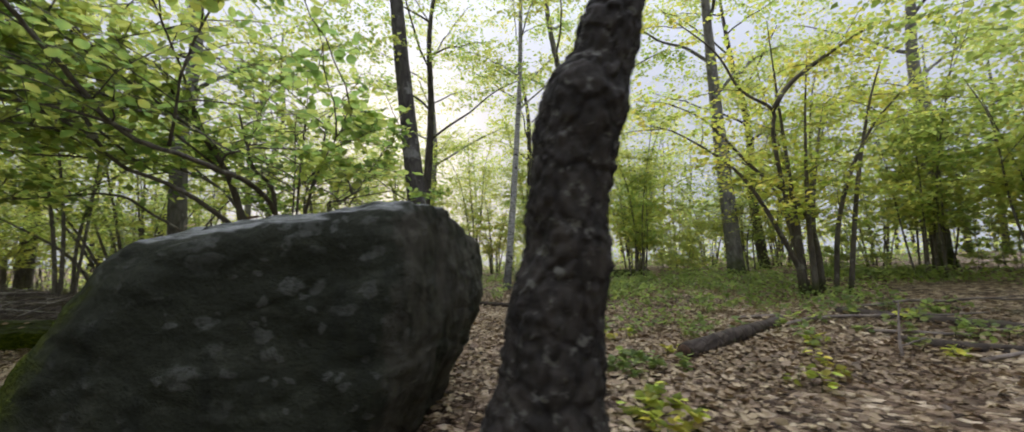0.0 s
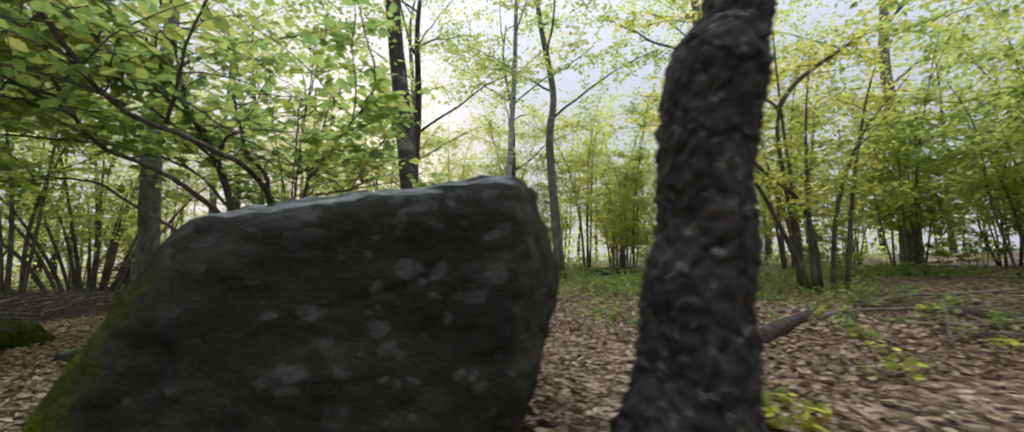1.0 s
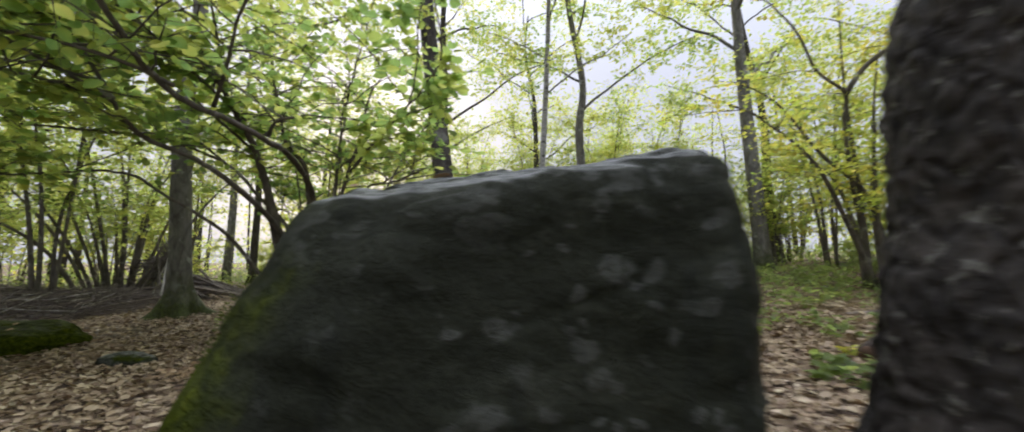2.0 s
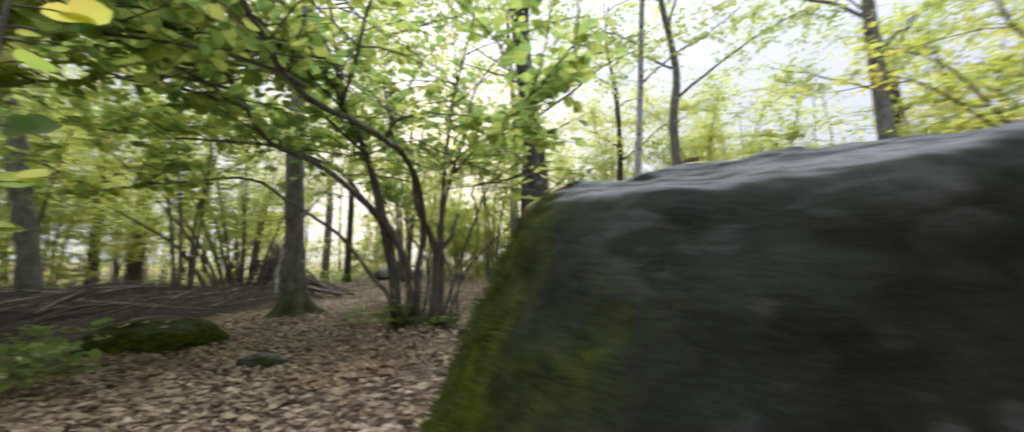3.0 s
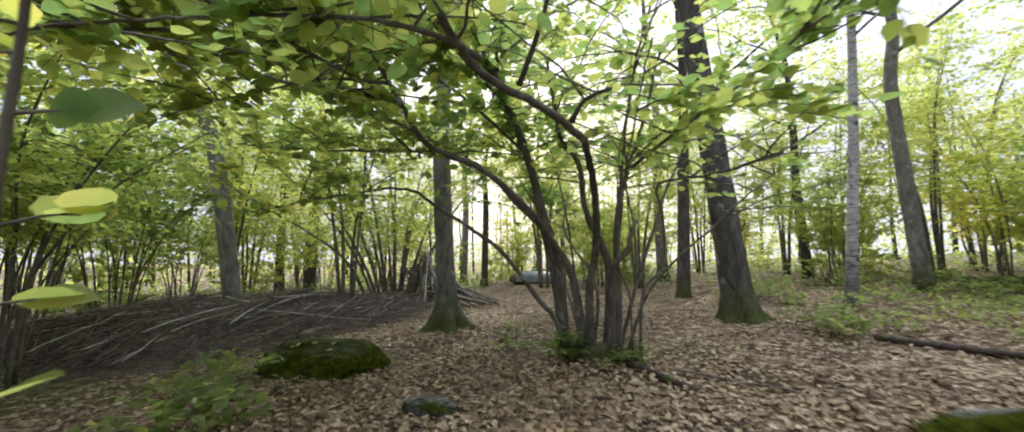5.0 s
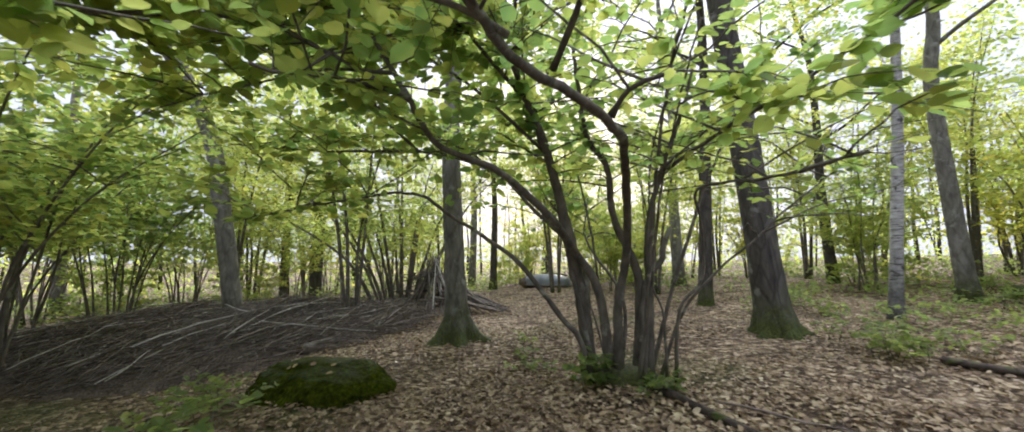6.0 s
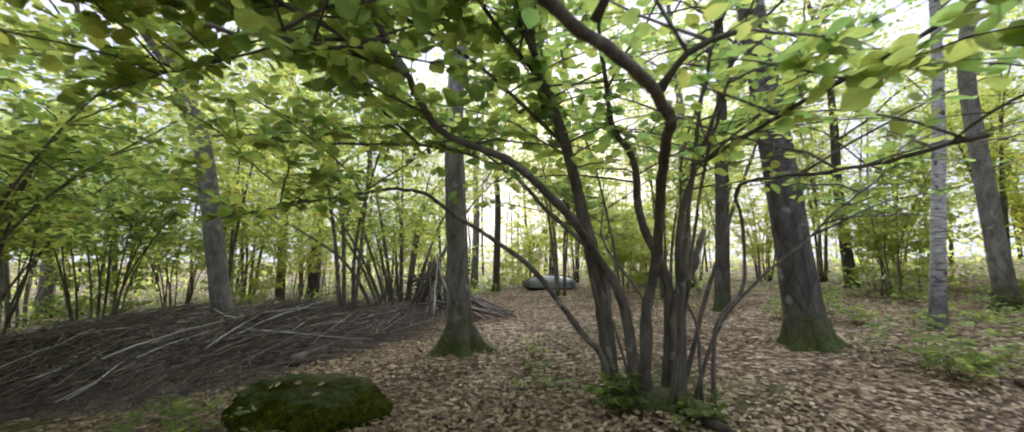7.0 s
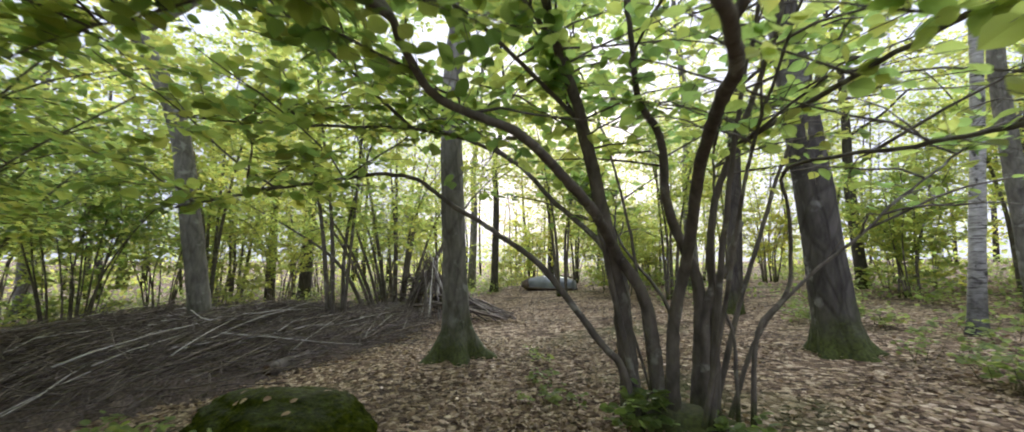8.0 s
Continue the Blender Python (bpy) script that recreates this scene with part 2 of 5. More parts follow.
def rock_material(name, moss_side=None, mossy=0.0, moss_tone=1.0):
    """Weathered grey stone with pale lichen discs; moss on top of or at one side of it."""
    m, nt, b = material(name, 0.9, 0.12)
    vec = coords(nt)
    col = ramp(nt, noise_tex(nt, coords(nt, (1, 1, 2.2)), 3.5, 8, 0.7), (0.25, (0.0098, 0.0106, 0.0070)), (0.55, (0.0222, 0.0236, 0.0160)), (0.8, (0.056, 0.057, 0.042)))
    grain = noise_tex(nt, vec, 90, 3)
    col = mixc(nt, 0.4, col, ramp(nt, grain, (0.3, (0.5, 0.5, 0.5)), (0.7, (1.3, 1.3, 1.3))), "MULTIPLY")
    warped = nt.nodes.new("ShaderNodeVectorMath")
    warped.operation = "MULTIPLY_ADD"
    nz = nt.nodes.new("ShaderNodeTexNoise")
    nz.inputs["Scale"].default_value = 7
    nz.inputs["Detail"].default_value = 5
    nt.links.new(vec, nz.inputs["Vector"])
    nt.links.new(nz.outputs["Color"], warped.inputs[0])
    warped.inputs[1].default_value = (0.24, 0.24, 0.24)
    nt.links.new(coords(nt, (0.95, 0.95, 1.5)), warped.inputs[2])
    disc = voronoi(nt, warped.outputs[0], 6.0)
    spots = maths(nt, "MULTIPLY", span(nt, maths(nt, "SUBTRACT", 0.36, disc), 0.0, 0.10), span(nt, noise_tex(nt, vec, 1.9, 3), 0.38, 0.55))
    small = span(nt, maths(nt, "SUBTRACT", 0.33, voronoi(nt, warped.outputs[0], 12)), 0.0, 0.09)
    lich = maths(nt, "MAXIMUM", spots, maths(nt, "MULTIPLY", small, span(nt, noise_tex(nt, vec, 3.1, 3), 0.42, 0.58)))
    lich = maths(nt, "MULTIPLY", lich, span(nt, noise_tex(nt, vec, 38, 4), 0.25, 0.5))
    if moss_side:  # none towards the mossy end
        lich = maths(nt, "MULTIPLY", lich, span(nt, axis_of(nt, vec, "X"), moss_side, moss_side + 0.25))
    col = mixc(nt, maths(nt, "MULTIPLY", lich, 0.44), col, (0.088, 0.09, 0.078))
    # pale lichen crust on upward faces; its colour also paints in the sky's sheen
    crust_sheen = maths(nt, "MULTIPLY", span(nt, normal_z(nt), 0.78, 0.95), span(nt, noise_tex(nt, coords(nt, (0.5, 1.6, 6)), 5, 7, 0.68), 0.34, 0.58))
    col = mixc(nt, maths(nt, "MULTIPLY", crust_sheen, 0.85), col, ramp(nt, noise_tex(nt, vec, 60, 4), (0.3, (0.055, 0.057, 0.055)), (0.7, (0.225, 0.226, 0.222))))
    gloss = nt.nodes.new("ShaderNodeMapRange")
    gloss.inputs["To Min"].default_value, gloss.inputs["To Max"].default_value = 0.03, 0.45
    nt.links.new(crust_sheen, gloss.inputs["Value"])
    nt.links.new(gloss.outputs["Result"], b.inputs["Specular IOR Level"])
    if moss_side:  # broken end face: browner, and coloured paler for the light it catches
        gn = nt.nodes.new("ShaderNodeNewGeometry")
        broken = maths(nt, "MULTIPLY", span(nt, axis_of(nt, gn.outputs["Normal"], "X"), 0.5, 0.78), span(nt, noise_tex(nt, coords(nt, (3, 3, 1.1)), 2.6, 7, 0.65), 0.38, 0.62))
        col = mixc(nt, maths(nt, "MULTIPLY", broken, 0.75), col, (0.07, 0.063, 0.05))
    # water streaks down the faces
    streak = noise_tex(nt, coords(nt, (5, 5, 0.5)), 3, 4)
    col = mixc(nt, maths(nt, "MULTIPLY", span(nt, streak, 0.52, 0.7), 0.45), col, (0.010, 0.011, 0.009))
    green = ramp(nt, noise_tex(nt, vec, 28, 5), *[(at, (r * moss_tone, g * moss_tone, b_ * moss_tone)) for at, r, g, b_ in ((0.28, 0.010, 0.014, 0.002), (0.6, 0.042, 0.052, 0.004), (0.85, 0.105, 0.108, 0.008))])
    green = mixc(nt, 0.75, green, ramp(nt, noise_tex(nt, coords(nt, (1, 1, 1.7)), 6.5, 6, 0.7), (0.34, (0.16, 0.17, 0.14)), (0.62, (1.15, 1.15, 1.0))), "MULTIPLY")
    rag = noise_tex(nt, vec, 4.5, 6, 0.65)
    if moss_side:
        x = axis_of(nt, vec, "X")
        side = maths(nt, "ADD", x, maths(nt, "MULTIPLY", maths(nt, "SUBTRACT", rag, 0.5), 0.65))
        keep = span(nt, maths(nt, "MULTIPLY", side, -1.0), -moss_side - 0.17, -moss_side + 0.17)
        top = span(nt, maths(nt, "SUBTRACT", 1.0, normal_z(nt)), 0.02, 0.25)
        keep = maths(nt, "MULTIPLY", keep, top)
    else:
        keep = span(nt, maths(nt, "ADD", rag, maths(nt, "MULTIPLY", normal_z(nt), 0.25)), 0.75 - mossy, 0.9 - mossy)
    col = mixc(nt, keep, col, green)
    nt.links.new(col, b.inputs["Base Color"])
    rg = nt.nodes.new("ShaderNodeMapRange")
    rg.inputs["To Min"].default_value, rg.inputs["To Max"].default_value = 0.62, 0.98
    nt.links.new(keep, rg.inputs["Value"])
    nt.links.new(rg.outputs["Result"], b.inputs["Roughness"])
    tuft = maths(nt, "MULTIPLY", maths(nt, "MULTIPLY", noise_tex(nt, vec, 70, 3), keep), 1.2)
    bump(nt, b, maths(nt, "ADD", maths(nt, "ADD", noise_tex(nt, vec, 22, 8, 0.7), maths(nt, "MULTIPLY", lich, 0.12)), tuft), 0.7, 0.03)
    return m


def plain_material(name, dark, light, rough, scale, spec=0.3):
    m, nt, b = material(name, rough, spec)
    vec = coords(nt)
    nt.links.new(ramp(nt, noise_tex(nt, vec, scale, 6), (0.3, dark), (0.7, light)), b.inputs["Base Color"])
    bump(nt, b, noise_tex(nt, vec, scale * 4, 4), 0.3, 0.01)
    return m


GROUND = ground_material()
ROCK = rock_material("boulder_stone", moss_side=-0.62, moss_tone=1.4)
MOSS_ROCK = rock_material("mossy_stone", mossy=0.36, moss_tone=1.15)
BARE_ROCK = rock_material("bare_stone", mossy=0.08)
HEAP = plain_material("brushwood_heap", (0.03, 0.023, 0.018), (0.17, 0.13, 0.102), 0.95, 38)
TARP = plain_material("grey_hull", (0.07, 0.08, 0.095), (0.15, 0.165, 0.185), 0.4, 3, 0.5)
ROTTEN = plain_material("rotten_wood", (0.022, 0.013, 0.008), (0.085, 0.048, 0.026), 0.95, 30)
HULL = plain_material("brown_hull", (0.045, 0.03, 0.022), (0.10, 0.07, 0.05), 0.6, 4)


# ---- building helpers ----
def smooth_path(points, step=0.08):
    """A rounded line through the points."""
    p = np.array(points, float)
    p = np.vstack([2 * p[0] - p[1], p, 2 * p[-1] - p[-2]])
    out = []
    for a, b, c, d in zip(p, p[1:], p[2:], p[3:]):
        k = max(2, int(np.linalg.norm(c - b) / step))
        u = np.linspace(0, 1, k, endpoint=False)[:, None]
        out.append(0.5 * (2 * b + (c - a) * u + (2 * a - 5 * b + 4 * c - d) * u ** 2 + (3 * b - a - 3 * c + d) * u ** 3))
    return np.vstack([*out, p[-2][None]])


def spread(values, n):
    return np.interp(np.linspace(0, 1, n), np.linspace(0, 1, len(values)), values)


def tube(path, radii, sides=8, knots=0.0, rng=None):
    """Vertices and faces of a closed tapering tube along a path."""
    path = np.asarray(path, float)
    n = len(path)
    tan = np.gradient(path, axis=0)
    tan /= np.linalg.norm(tan, axis=1)[:, None] + 1e-9
    ref = np.array([1.0, 0, 0]) if abs(tan[0][0]) < 0.8 else np.array([0, 1.0, 0])
    a = np.cross(tan, ref)
    a /= np.linalg.norm(a, axis=1)[:, None] + 1e-9
    b = np.cross(tan, a)
    ang = np.linspace(0, 2 * np.pi, sides, endpoint=False)
    r = np.asarray(radii, float)[:, None] * np.ones((1, sides))
    if knots and rng is not None:
        r = r * (1 + knots * rng.normal(0, 1, (n, sides)))
    v = path[:, None] + r[..., None] * (np.cos(ang)[None, :, None] * a[:, None] + np.sin(ang)[None, :, None] * b[:, None])
    v = np.vstack([v.reshape(-1, 3), path[0] - tan[0] * radii[0] * 0.3, path[-1] + tan[-1] * radii[-1] * 0.6])
    f = []
    for i in range(n - 1):
        for j in range(sides):
            k = (j + 1) % sides
            f.append((i * sides + j, i * sides + k, (i + 1) * sides + k, (i + 1) * sides + j))
    for j in range(sides):
        k = (j + 1) % sides
        f.append((n * sides, k, j))
        f.append((n * sides + 1, (n - 1) * sides + j, (n - 1) * sides + k))
    return v, f


def joined(pieces):
    vs, fs, at = [], [], 0
    for v, f in pieces:
        vs.append(np.asarray(v))
        fs.extend([tuple(i + at for i in q) for q in f])
        at += len(v)
    return (np.vstack(vs) if vs else np.zeros((0, 3))), fs


def mesh_of(name, geo, mat, smooth=True):
    v, f = geo
    me = bpy.data.meshes.new(name)
    me.from_pydata(np.asarray(v, float).tolist(), [], [list(map(int, q)) for q in f])
    me.materials.append(mat)
    if smooth:
        me.polygons.foreach_set("use_smooth", [True] * len(me.polygons))
    me.update()
    return me


def part(name, geo, mat, parent, label="", smooth=True, kind=""):
    ob = new(name, mesh_of(name, geo, mat, smooth))
    ob.parent = parent
    return tagged(ob, label, kind=kind)


def thing(name, at, label, category, group="", kind=""):
    ob = new(name)
    ob.location = at
    return tagged(ob, label, category, group, kind)


def unit(v):
    return v / (np.linalg.norm(v, axis=-1, keepdims=True) + 1e-9)


LEAF_SHAPE = np.array([(0, 0, 0), (0.30, 0.40, 0.07), (0.72, 0.33, 0.05), (1.0, 0, -0.06), (0.72, -0.33, 0.05), (0.30, -0.40, 0.07)])
LEAF_ROUND = np.array([(0, 0, 0), (0.08, 0.24, 0.03), (0.33, 0.43, 0.07), (0.62, 0.39, 0.06), (0.84, 0.20, 0.01), (1.0, 0, -0.06), (0.84, -0.20, 0.01), (0.62, -0.39, 0.06), (0.33, -0.43, 0.07), (0.08, -0.24, 0.03)])
LEAF_SIMPLE = np.array([(0, 0, 0), (0.42, 0.40, 0.08), (1.0, 0, -0.05), (0.42, -0.40, 0.08)])
LEAF_NARROW = np.array([(0, 0, 0), (0.28, 0.27, 0.10), (0.70, 0.24, 0.12), (1.0, 0, 0.05), (0.70, -0.24, 0.0), (0.28, -0.27, 0.12)])


def leaf_cloud(at, along, up, size, shape=LEAF_SHAPE):
    """Many separate two-sided blades in one mesh: each a folded outline."""
    along = unit(along)
    side = unit(np.cross(up, along))
    up = np.cross(along, side)
    n = len(at)
    s = np.asarray(size)[:, None, None]
    v = at[:, None] + s * (shape[None, :, 0:1] * along[:, None] + shape[None, :, 1:2] * side[:, None] + shape[None, :, 2:3] * up[:, None])
    base = np.arange(n)[:, None] * len(shape)
    if len(shape) == 4:
        return v.reshape(-1, 3), np.hstack([base + np.array([0, 2, 1]), base + np.array([0, 3, 2])]).reshape(-1, 3)
    h = len(shape) // 2
    f = np.hstack([base + np.r_[0, h:0:-1], base + np.r_[0, len(shape) - 1:h - 1:-1]]).reshape(-1, h + 1)
    return v.reshape(-1, 3), f


def twig_leaves(rng, start, way, length, per, size, tilt=0.45):
    """Leaves set by turns along both sides of each twig."""
    at, al, up, sz = [], [], [], []
    n = len(start)
    flat = unit(np.cross(way, np.array([0, 0, 1.0])) + 1e-6)
    for k in range(per):
        u = (k + 0.6) / per
        p = start + way * (length * u)[:, None]
        p[:, 2] -= 0.12 * length * u * u
        sgn = 1 if k % 2 else -1
        d = unit(way * 0.6 + flat * sgn * 0.8 + rng.normal(0, 0.25, (n, 3)) + np.array([0, 0, -0.12]))
        at.append(p + rng.normal(0, 0.015, (n, 3)))
        al.append(d)
        up.append(unit(np.array([0, 0, 1.0]) + rng.normal(0, tilt, (n, 3))))
        sz.append(size * rng.uniform(0.6, 1.25, n))
    return np.vstack(at), np.vstack(al), np.vstack(up), np.concatenate(sz)


def twigs_on(rng, path, lo, hi, count, length, level=0.5):
    """Twigs that leave a branch between two fractions of its length: starts, ways and lengths."""
    n = len(path)
    u = rng.uniform(lo, hi, count) * (n - 1)
    i = np.clip(u.astype(int), 0, n - 2)
    s = path[i] + (path[i + 1] - path[i]) * (u - i)[:, None]
    t = unit(path[i + 1] - path[i])
    d = rng.normal(0, 1, (count, 3))
    d[:, 2] = d[:, 2] * (1 - level) + 0.12
    return s, unit(unit(d) + 0.55 * t), length * rng.uniform(0.5, 1.3, count)


def bent(rng, start, way, length, lift=0.0, droop=0.0, n=7, wob=0.06):
    """A slightly crooked branch line."""
    u = np.linspace(0, 1, n)[:, None]
    way = unit(np.asarray(way, float))
    p = np.asarray(start) + way * length * u + np.array([0, 0, 1.0]) * (lift * u - droop * u ** 2) * length
    w = np.cumsum(rng.normal(0, wob * length / n, (n, 3)), axis=0)
    return p + w - w[0]


# ---- the ground ----
def ground_height(x, y):
    x, y = np.asarray(x, float), np.asarray(y, float)
    slope = -0.137 + 0.044 * 30 * np.tanh(x / 30) + 0.0248 * 30 * np.tanh(y / 30)
    return slope + 0.022 * np.sin(1.3 * x + 0.7 * y) + 0.016 * np.sin(2.3 * y - 1.1 * x + 1.0) + 0.009 * np.sin(4.7 * x + 3.9 * y)


def gz(x, y):
    return float(ground_height(x, y))


def build_ground():
    u = np.linspace(-1, 1, 261)
    gx, gy = -3 + 1.8 * np.sinh(6.5 * u), 6 + 1.8 * np.sinh(6.5 * u)
    x, y = np.meshgrid(gx, gy)
    v = np.stack([x, y, ground_height(x, y)], -1).reshape(-1, 3)
    n = len(u)
    q = (np.arange(n - 1)[:, None] * n + np.arange(n - 1)[None]).reshape(-1, 1)
    f = q + np.array([0, 1, n + 1, n])
    ob = new("ground", mesh_of("ground", (v, f), GROUND))
    return tagged(ob, "brown forest floor covered with fallen leaves", "ground", kind="structure")


ground = build_ground()


# ---- the great boulder: a body cut by flat cheeks (azimuth, height angle, reach) and rounded at their meetings ----
CHEEKS = [(-9, -22, 0.77), (44, -15, 0.73), (97, 2, 1.01), (133, -2, 1.71), (179, 23, 0.88), (208, -3, 1.26), (279, 8, 0.89), (328, -5, 0.95), (-14, 9, 0.89), (60, 36, 1.39),
          (124, 30, 1.46), (194, 25, 0.85), (247, 25, 1.02), (300, 33, 1.58), (-2, 71, 1.31), (195, 87, 0.70), (240, 75, 0.72), (103, 68, 0.57), (200, 40, 1.27), (226, 2, 1.37)]


def cut_stone(name, cheeks, bottom, mat, rough, detail, sharp=14, layers=0.0):
    bm = bmesh.new()
    bmesh.ops.create_icosphere(bm, subdivisions=detail, radius=1)
    a = np.array([(radians(p), radians(q), h) for p, q, h in cheeks])
    nrm = np.stack([np.cos(a[:, 1]) * np.cos(a[:, 0]), np.cos(a[:, 1]) * np.sin(a[:, 0]), np.sin(a[:, 1])], -1)
    d = unit(np.array([v.co[:] for v in bm.verts]))
    q = np.maximum(d @ nrm.T, 1e-4) / a[:, 2]
    q = np.c_[q, np.maximum(-d[:, 2], 1e-4) / bottom]
    p = d / (np.sum(q ** sharp, axis=1) ** (1 / sharp))[:, None]
    for v, w, c in zip(bm.verts, d, p):
        c = Vector(c)
        lump = noise.fractal(c * 2.2, 0.9, 2.0, 3) * rough + noise.fractal(Vector((c.x * 1.6, c.y * 1.6, c.z * 5)), 0.8, 2.0, 3) * rough * 0.4
        chip = noise.multi_fractal(c * 6.5, 0.8, 2.1, 4)
        crack = abs(noise.noise(Vector((c.x * 1.4 + 3, c.y * 1.4, c.z * 4.5))))
        if layers:
            # flat-lying sheets that weather out along the top, and upright flutes on the end face
            sheet = noise.fractal(Vector((c.x * 1.3, c.y * 5.0, c.z * 16)), 0.7, 2.0, 4)
            up = min(1, max(0, (c.z - 0.48) * 6))
            flute = noise.fractal(Vector((c.y * 5.5, c.x * 1.5, c.z * 1.3)), 0.9, 2.2, 4) * min(1, max(0, (w[0] - 0.66) * 6))
            lump += layers * (0.016 * sheet * up + 0.022 * flute)
        v.co = c + Vector(w) * (lump + (chip - 1) * rough * (0.5 if layers else 0.22) - max(0, 0.06 - crack) * rough * 6)
    for f in bm.faces:
        f.smooth = True
    me = bpy.data.meshes.new(name)
    bm.to_mesh(me)
    bm.free()
    me.materials.append(mat)
    return new(name, me)


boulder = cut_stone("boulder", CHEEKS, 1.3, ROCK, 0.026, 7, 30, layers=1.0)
boulder.location = (-1.4, 2.55, 0.3)
tagged(boulder, "great dark grey boulder with lichen and a mossy end", "boulder")


def moss_coat():
    """Short moss blades on the shaded end of the boulder."""
    g = np.random.default_rng(31)
    me = boulder.data
    v = np.array([q.co[:] for q in me.vertices])
    n = np.array([q.normal[:] for q in me.vertices])
    rag = np.array([noise.fractal(Vector(c) * 3.0, 0.8, 2.0, 4) for c in v])
    on = np.flatnonzero((v[:, 0] + 0.3 * rag < -0.68) & (n[:, 2] < 0.75) & (n[:, 0] < -0.42) & (v[:, 2] > -0.55))
    clump = np.array([noise.fractal(Vector(v[q]) * 7.0, 0.8, 2.0, 4) for q in on])
    on = on[clump > -0.05]
    k = on[g.integers(0, len(on), 15000)]
    p = v[k] + g.normal(0, 0.012, (len(k), 3))
    way = unit(n[k] + g.normal(0, 0.45, p.shape) + np.array([0, 0, 0.25]))
    part("moss", leaf_cloud(p - n[k] * 0.006, way, unit(g.normal(0, 1, p.shape)), g.uniform(0.008, 0.018, len(k)), LEAF_SIMPLE * np.array([1, 0.5, 1])), MOSS_BLADE, boulder, "thick green moss", False, "stuff")


moss_coat()


def top_of(ob, x, y):
    """The highest place of a stone near a spot of the plan, and the slope there."""
    me, o = ob.data, ob.location
    best = max((q for q in me.vertices if math.hypot(q.co.x + o.x - x, q.co.y + o.y - y) < 0.05), key=lambda q: q.co.z, default=None)
    return (Vector(best.co) + o, Vector(best.normal)) if best else (None, None)


def small_stone(name, at, size, mat, label, seed, detail=4, rough=0.05):
    r = random.Random(seed)
    cheeks = [(az + r.uniform(-14, 14), el + r.uniform(-8, 8), r.uniform(0.85, 1.15)) for el, step in ((0, 45), (45, 60)) for az in range(0, 360, step)] + [(0, 88, 1.0)]
    ob = cut_stone(name, cheeks, 1.0, mat, rough, detail, 8)
    ob.data.transform(Matrix.Diagonal((*size, 1)))
    ob.location = at
    return tagged(ob, label, "stone")


small_stone("mossy_boulder", (-6.52, 5.58, gz(-6.52, 5.58) - 0.02), (0.81, 0.54, 0.33), MOSS_ROCK, "low rounded boulder wrapped in green moss", 3, 5, 0.075)
small_stone("stone", (-4.66, 4.80, gz(-4.66, 4.8) + 0.02), (0.23, 0.17, 0.10), BARE_ROCK, "small bare grey stone among fallen leaves", 5)


# ---- trees ----
def trunk_tube(rng, path, radii, sides, flare=0.0, ridges=0.0, lobes=5, furrow=0.0, grain=10.0, rise=0.17, plates=0.55, coarse=0.7):
    """A trunk with root flare, swelling and bark ridges."""
    v, f = tube(path, radii, sides)
    n = len(path)
    ring = v[:n * sides].reshape(n, sides, 3)
    c = np.asarray(path)[:, None]
    out = ring - c
    ang = np.linspace(0, 2 * np.pi, sides, endpoint=False)[None]
    h = (np.asarray(path)[:, 2] - path[0][2])[:, None]
    ph = rng.uniform(0, 6.28, 4)
    k = 1 + flare * np.exp(-h / rise) * (0.55 + 0.45 * np.cos(lobes * ang + ph[0])) + ridges * (np.sin(7 * ang + ph[1] + 1.5 * np.sin(h * 2.3)) * 0.5 + np.sin(3 * ang + ph[2] + h * 1.3) * 0.8 + np.sin(h * 6 + ph[3] + 2 * ang) * 0.5)
    ring = c + out * k[..., None]
    flat = ring.reshape(-1, 3)
    if furrow:
        o = unit(out.reshape(-1, 3))
        for i in range(len(flat)):
            p = Vector(flat[i])
            q = Vector((p.x * grain, p.y * grain, p.z * grain * plates))
            d = noise.voronoi(q)[0]
            flat[i] += o[i] * furrow * ((d[1] - d[0]) * 1.1 - 0.5 + coarse * noise.noise(Vector((p.x * 34, p.y * 34, p.z * 30))) + 1.3 * noise.noise(Vector((p.x * 4, p.y * 4, p.z * 3.2))))
    v[:n * sides] = flat
    return v, f


def local(points, base):
    return np.array(points, float) - np.array(base, float)


rng = np.random.default_rng(11)

# the crooked furrowed tree beside the boulder
NEAR = (-0.14, 1.88, gz(-0.14, 1.88) - 0.05)
near_tree = thing("crooked_tree", NEAR, "dark crooked tree with deeply furrowed bark beside the boulder", "tree")
near_path = smooth_path(local([(-0.16, 1.87, NEAR[2] - 0.1), (-0.13, 1.86, 0.20), (-0.10, 1.86, 0.46), (-0.05, 1.86, 0.73), (-0.04, 1.86, 1.01), (-0.00, 1.86, 1.30), (0.05, 1.86, 1.45), (0.12, 1.86, 1.59), (0.16, 1.86, 1.75), (0.20, 1.86, 1.91), (0.26, 1.87, 2.21), (0.45, 1.9, 3.11), (0.70, 1.95, 5.2)], NEAR), 0.018)
near_r = np.interp(near_path[:, 2] + NEAR[2], [-0.2, 0.04, 0.2, 0.46, 0.73, 1.01, 1.3, 1.45, 1.59, 1.75, 1.91, 2.4, 5.2], [0.31, 0.271, 0.219, 0.202, 0.183, 0.178, 0.181, 0.191, 0.142, 0.147, 0.126, 0.11, 0.04])
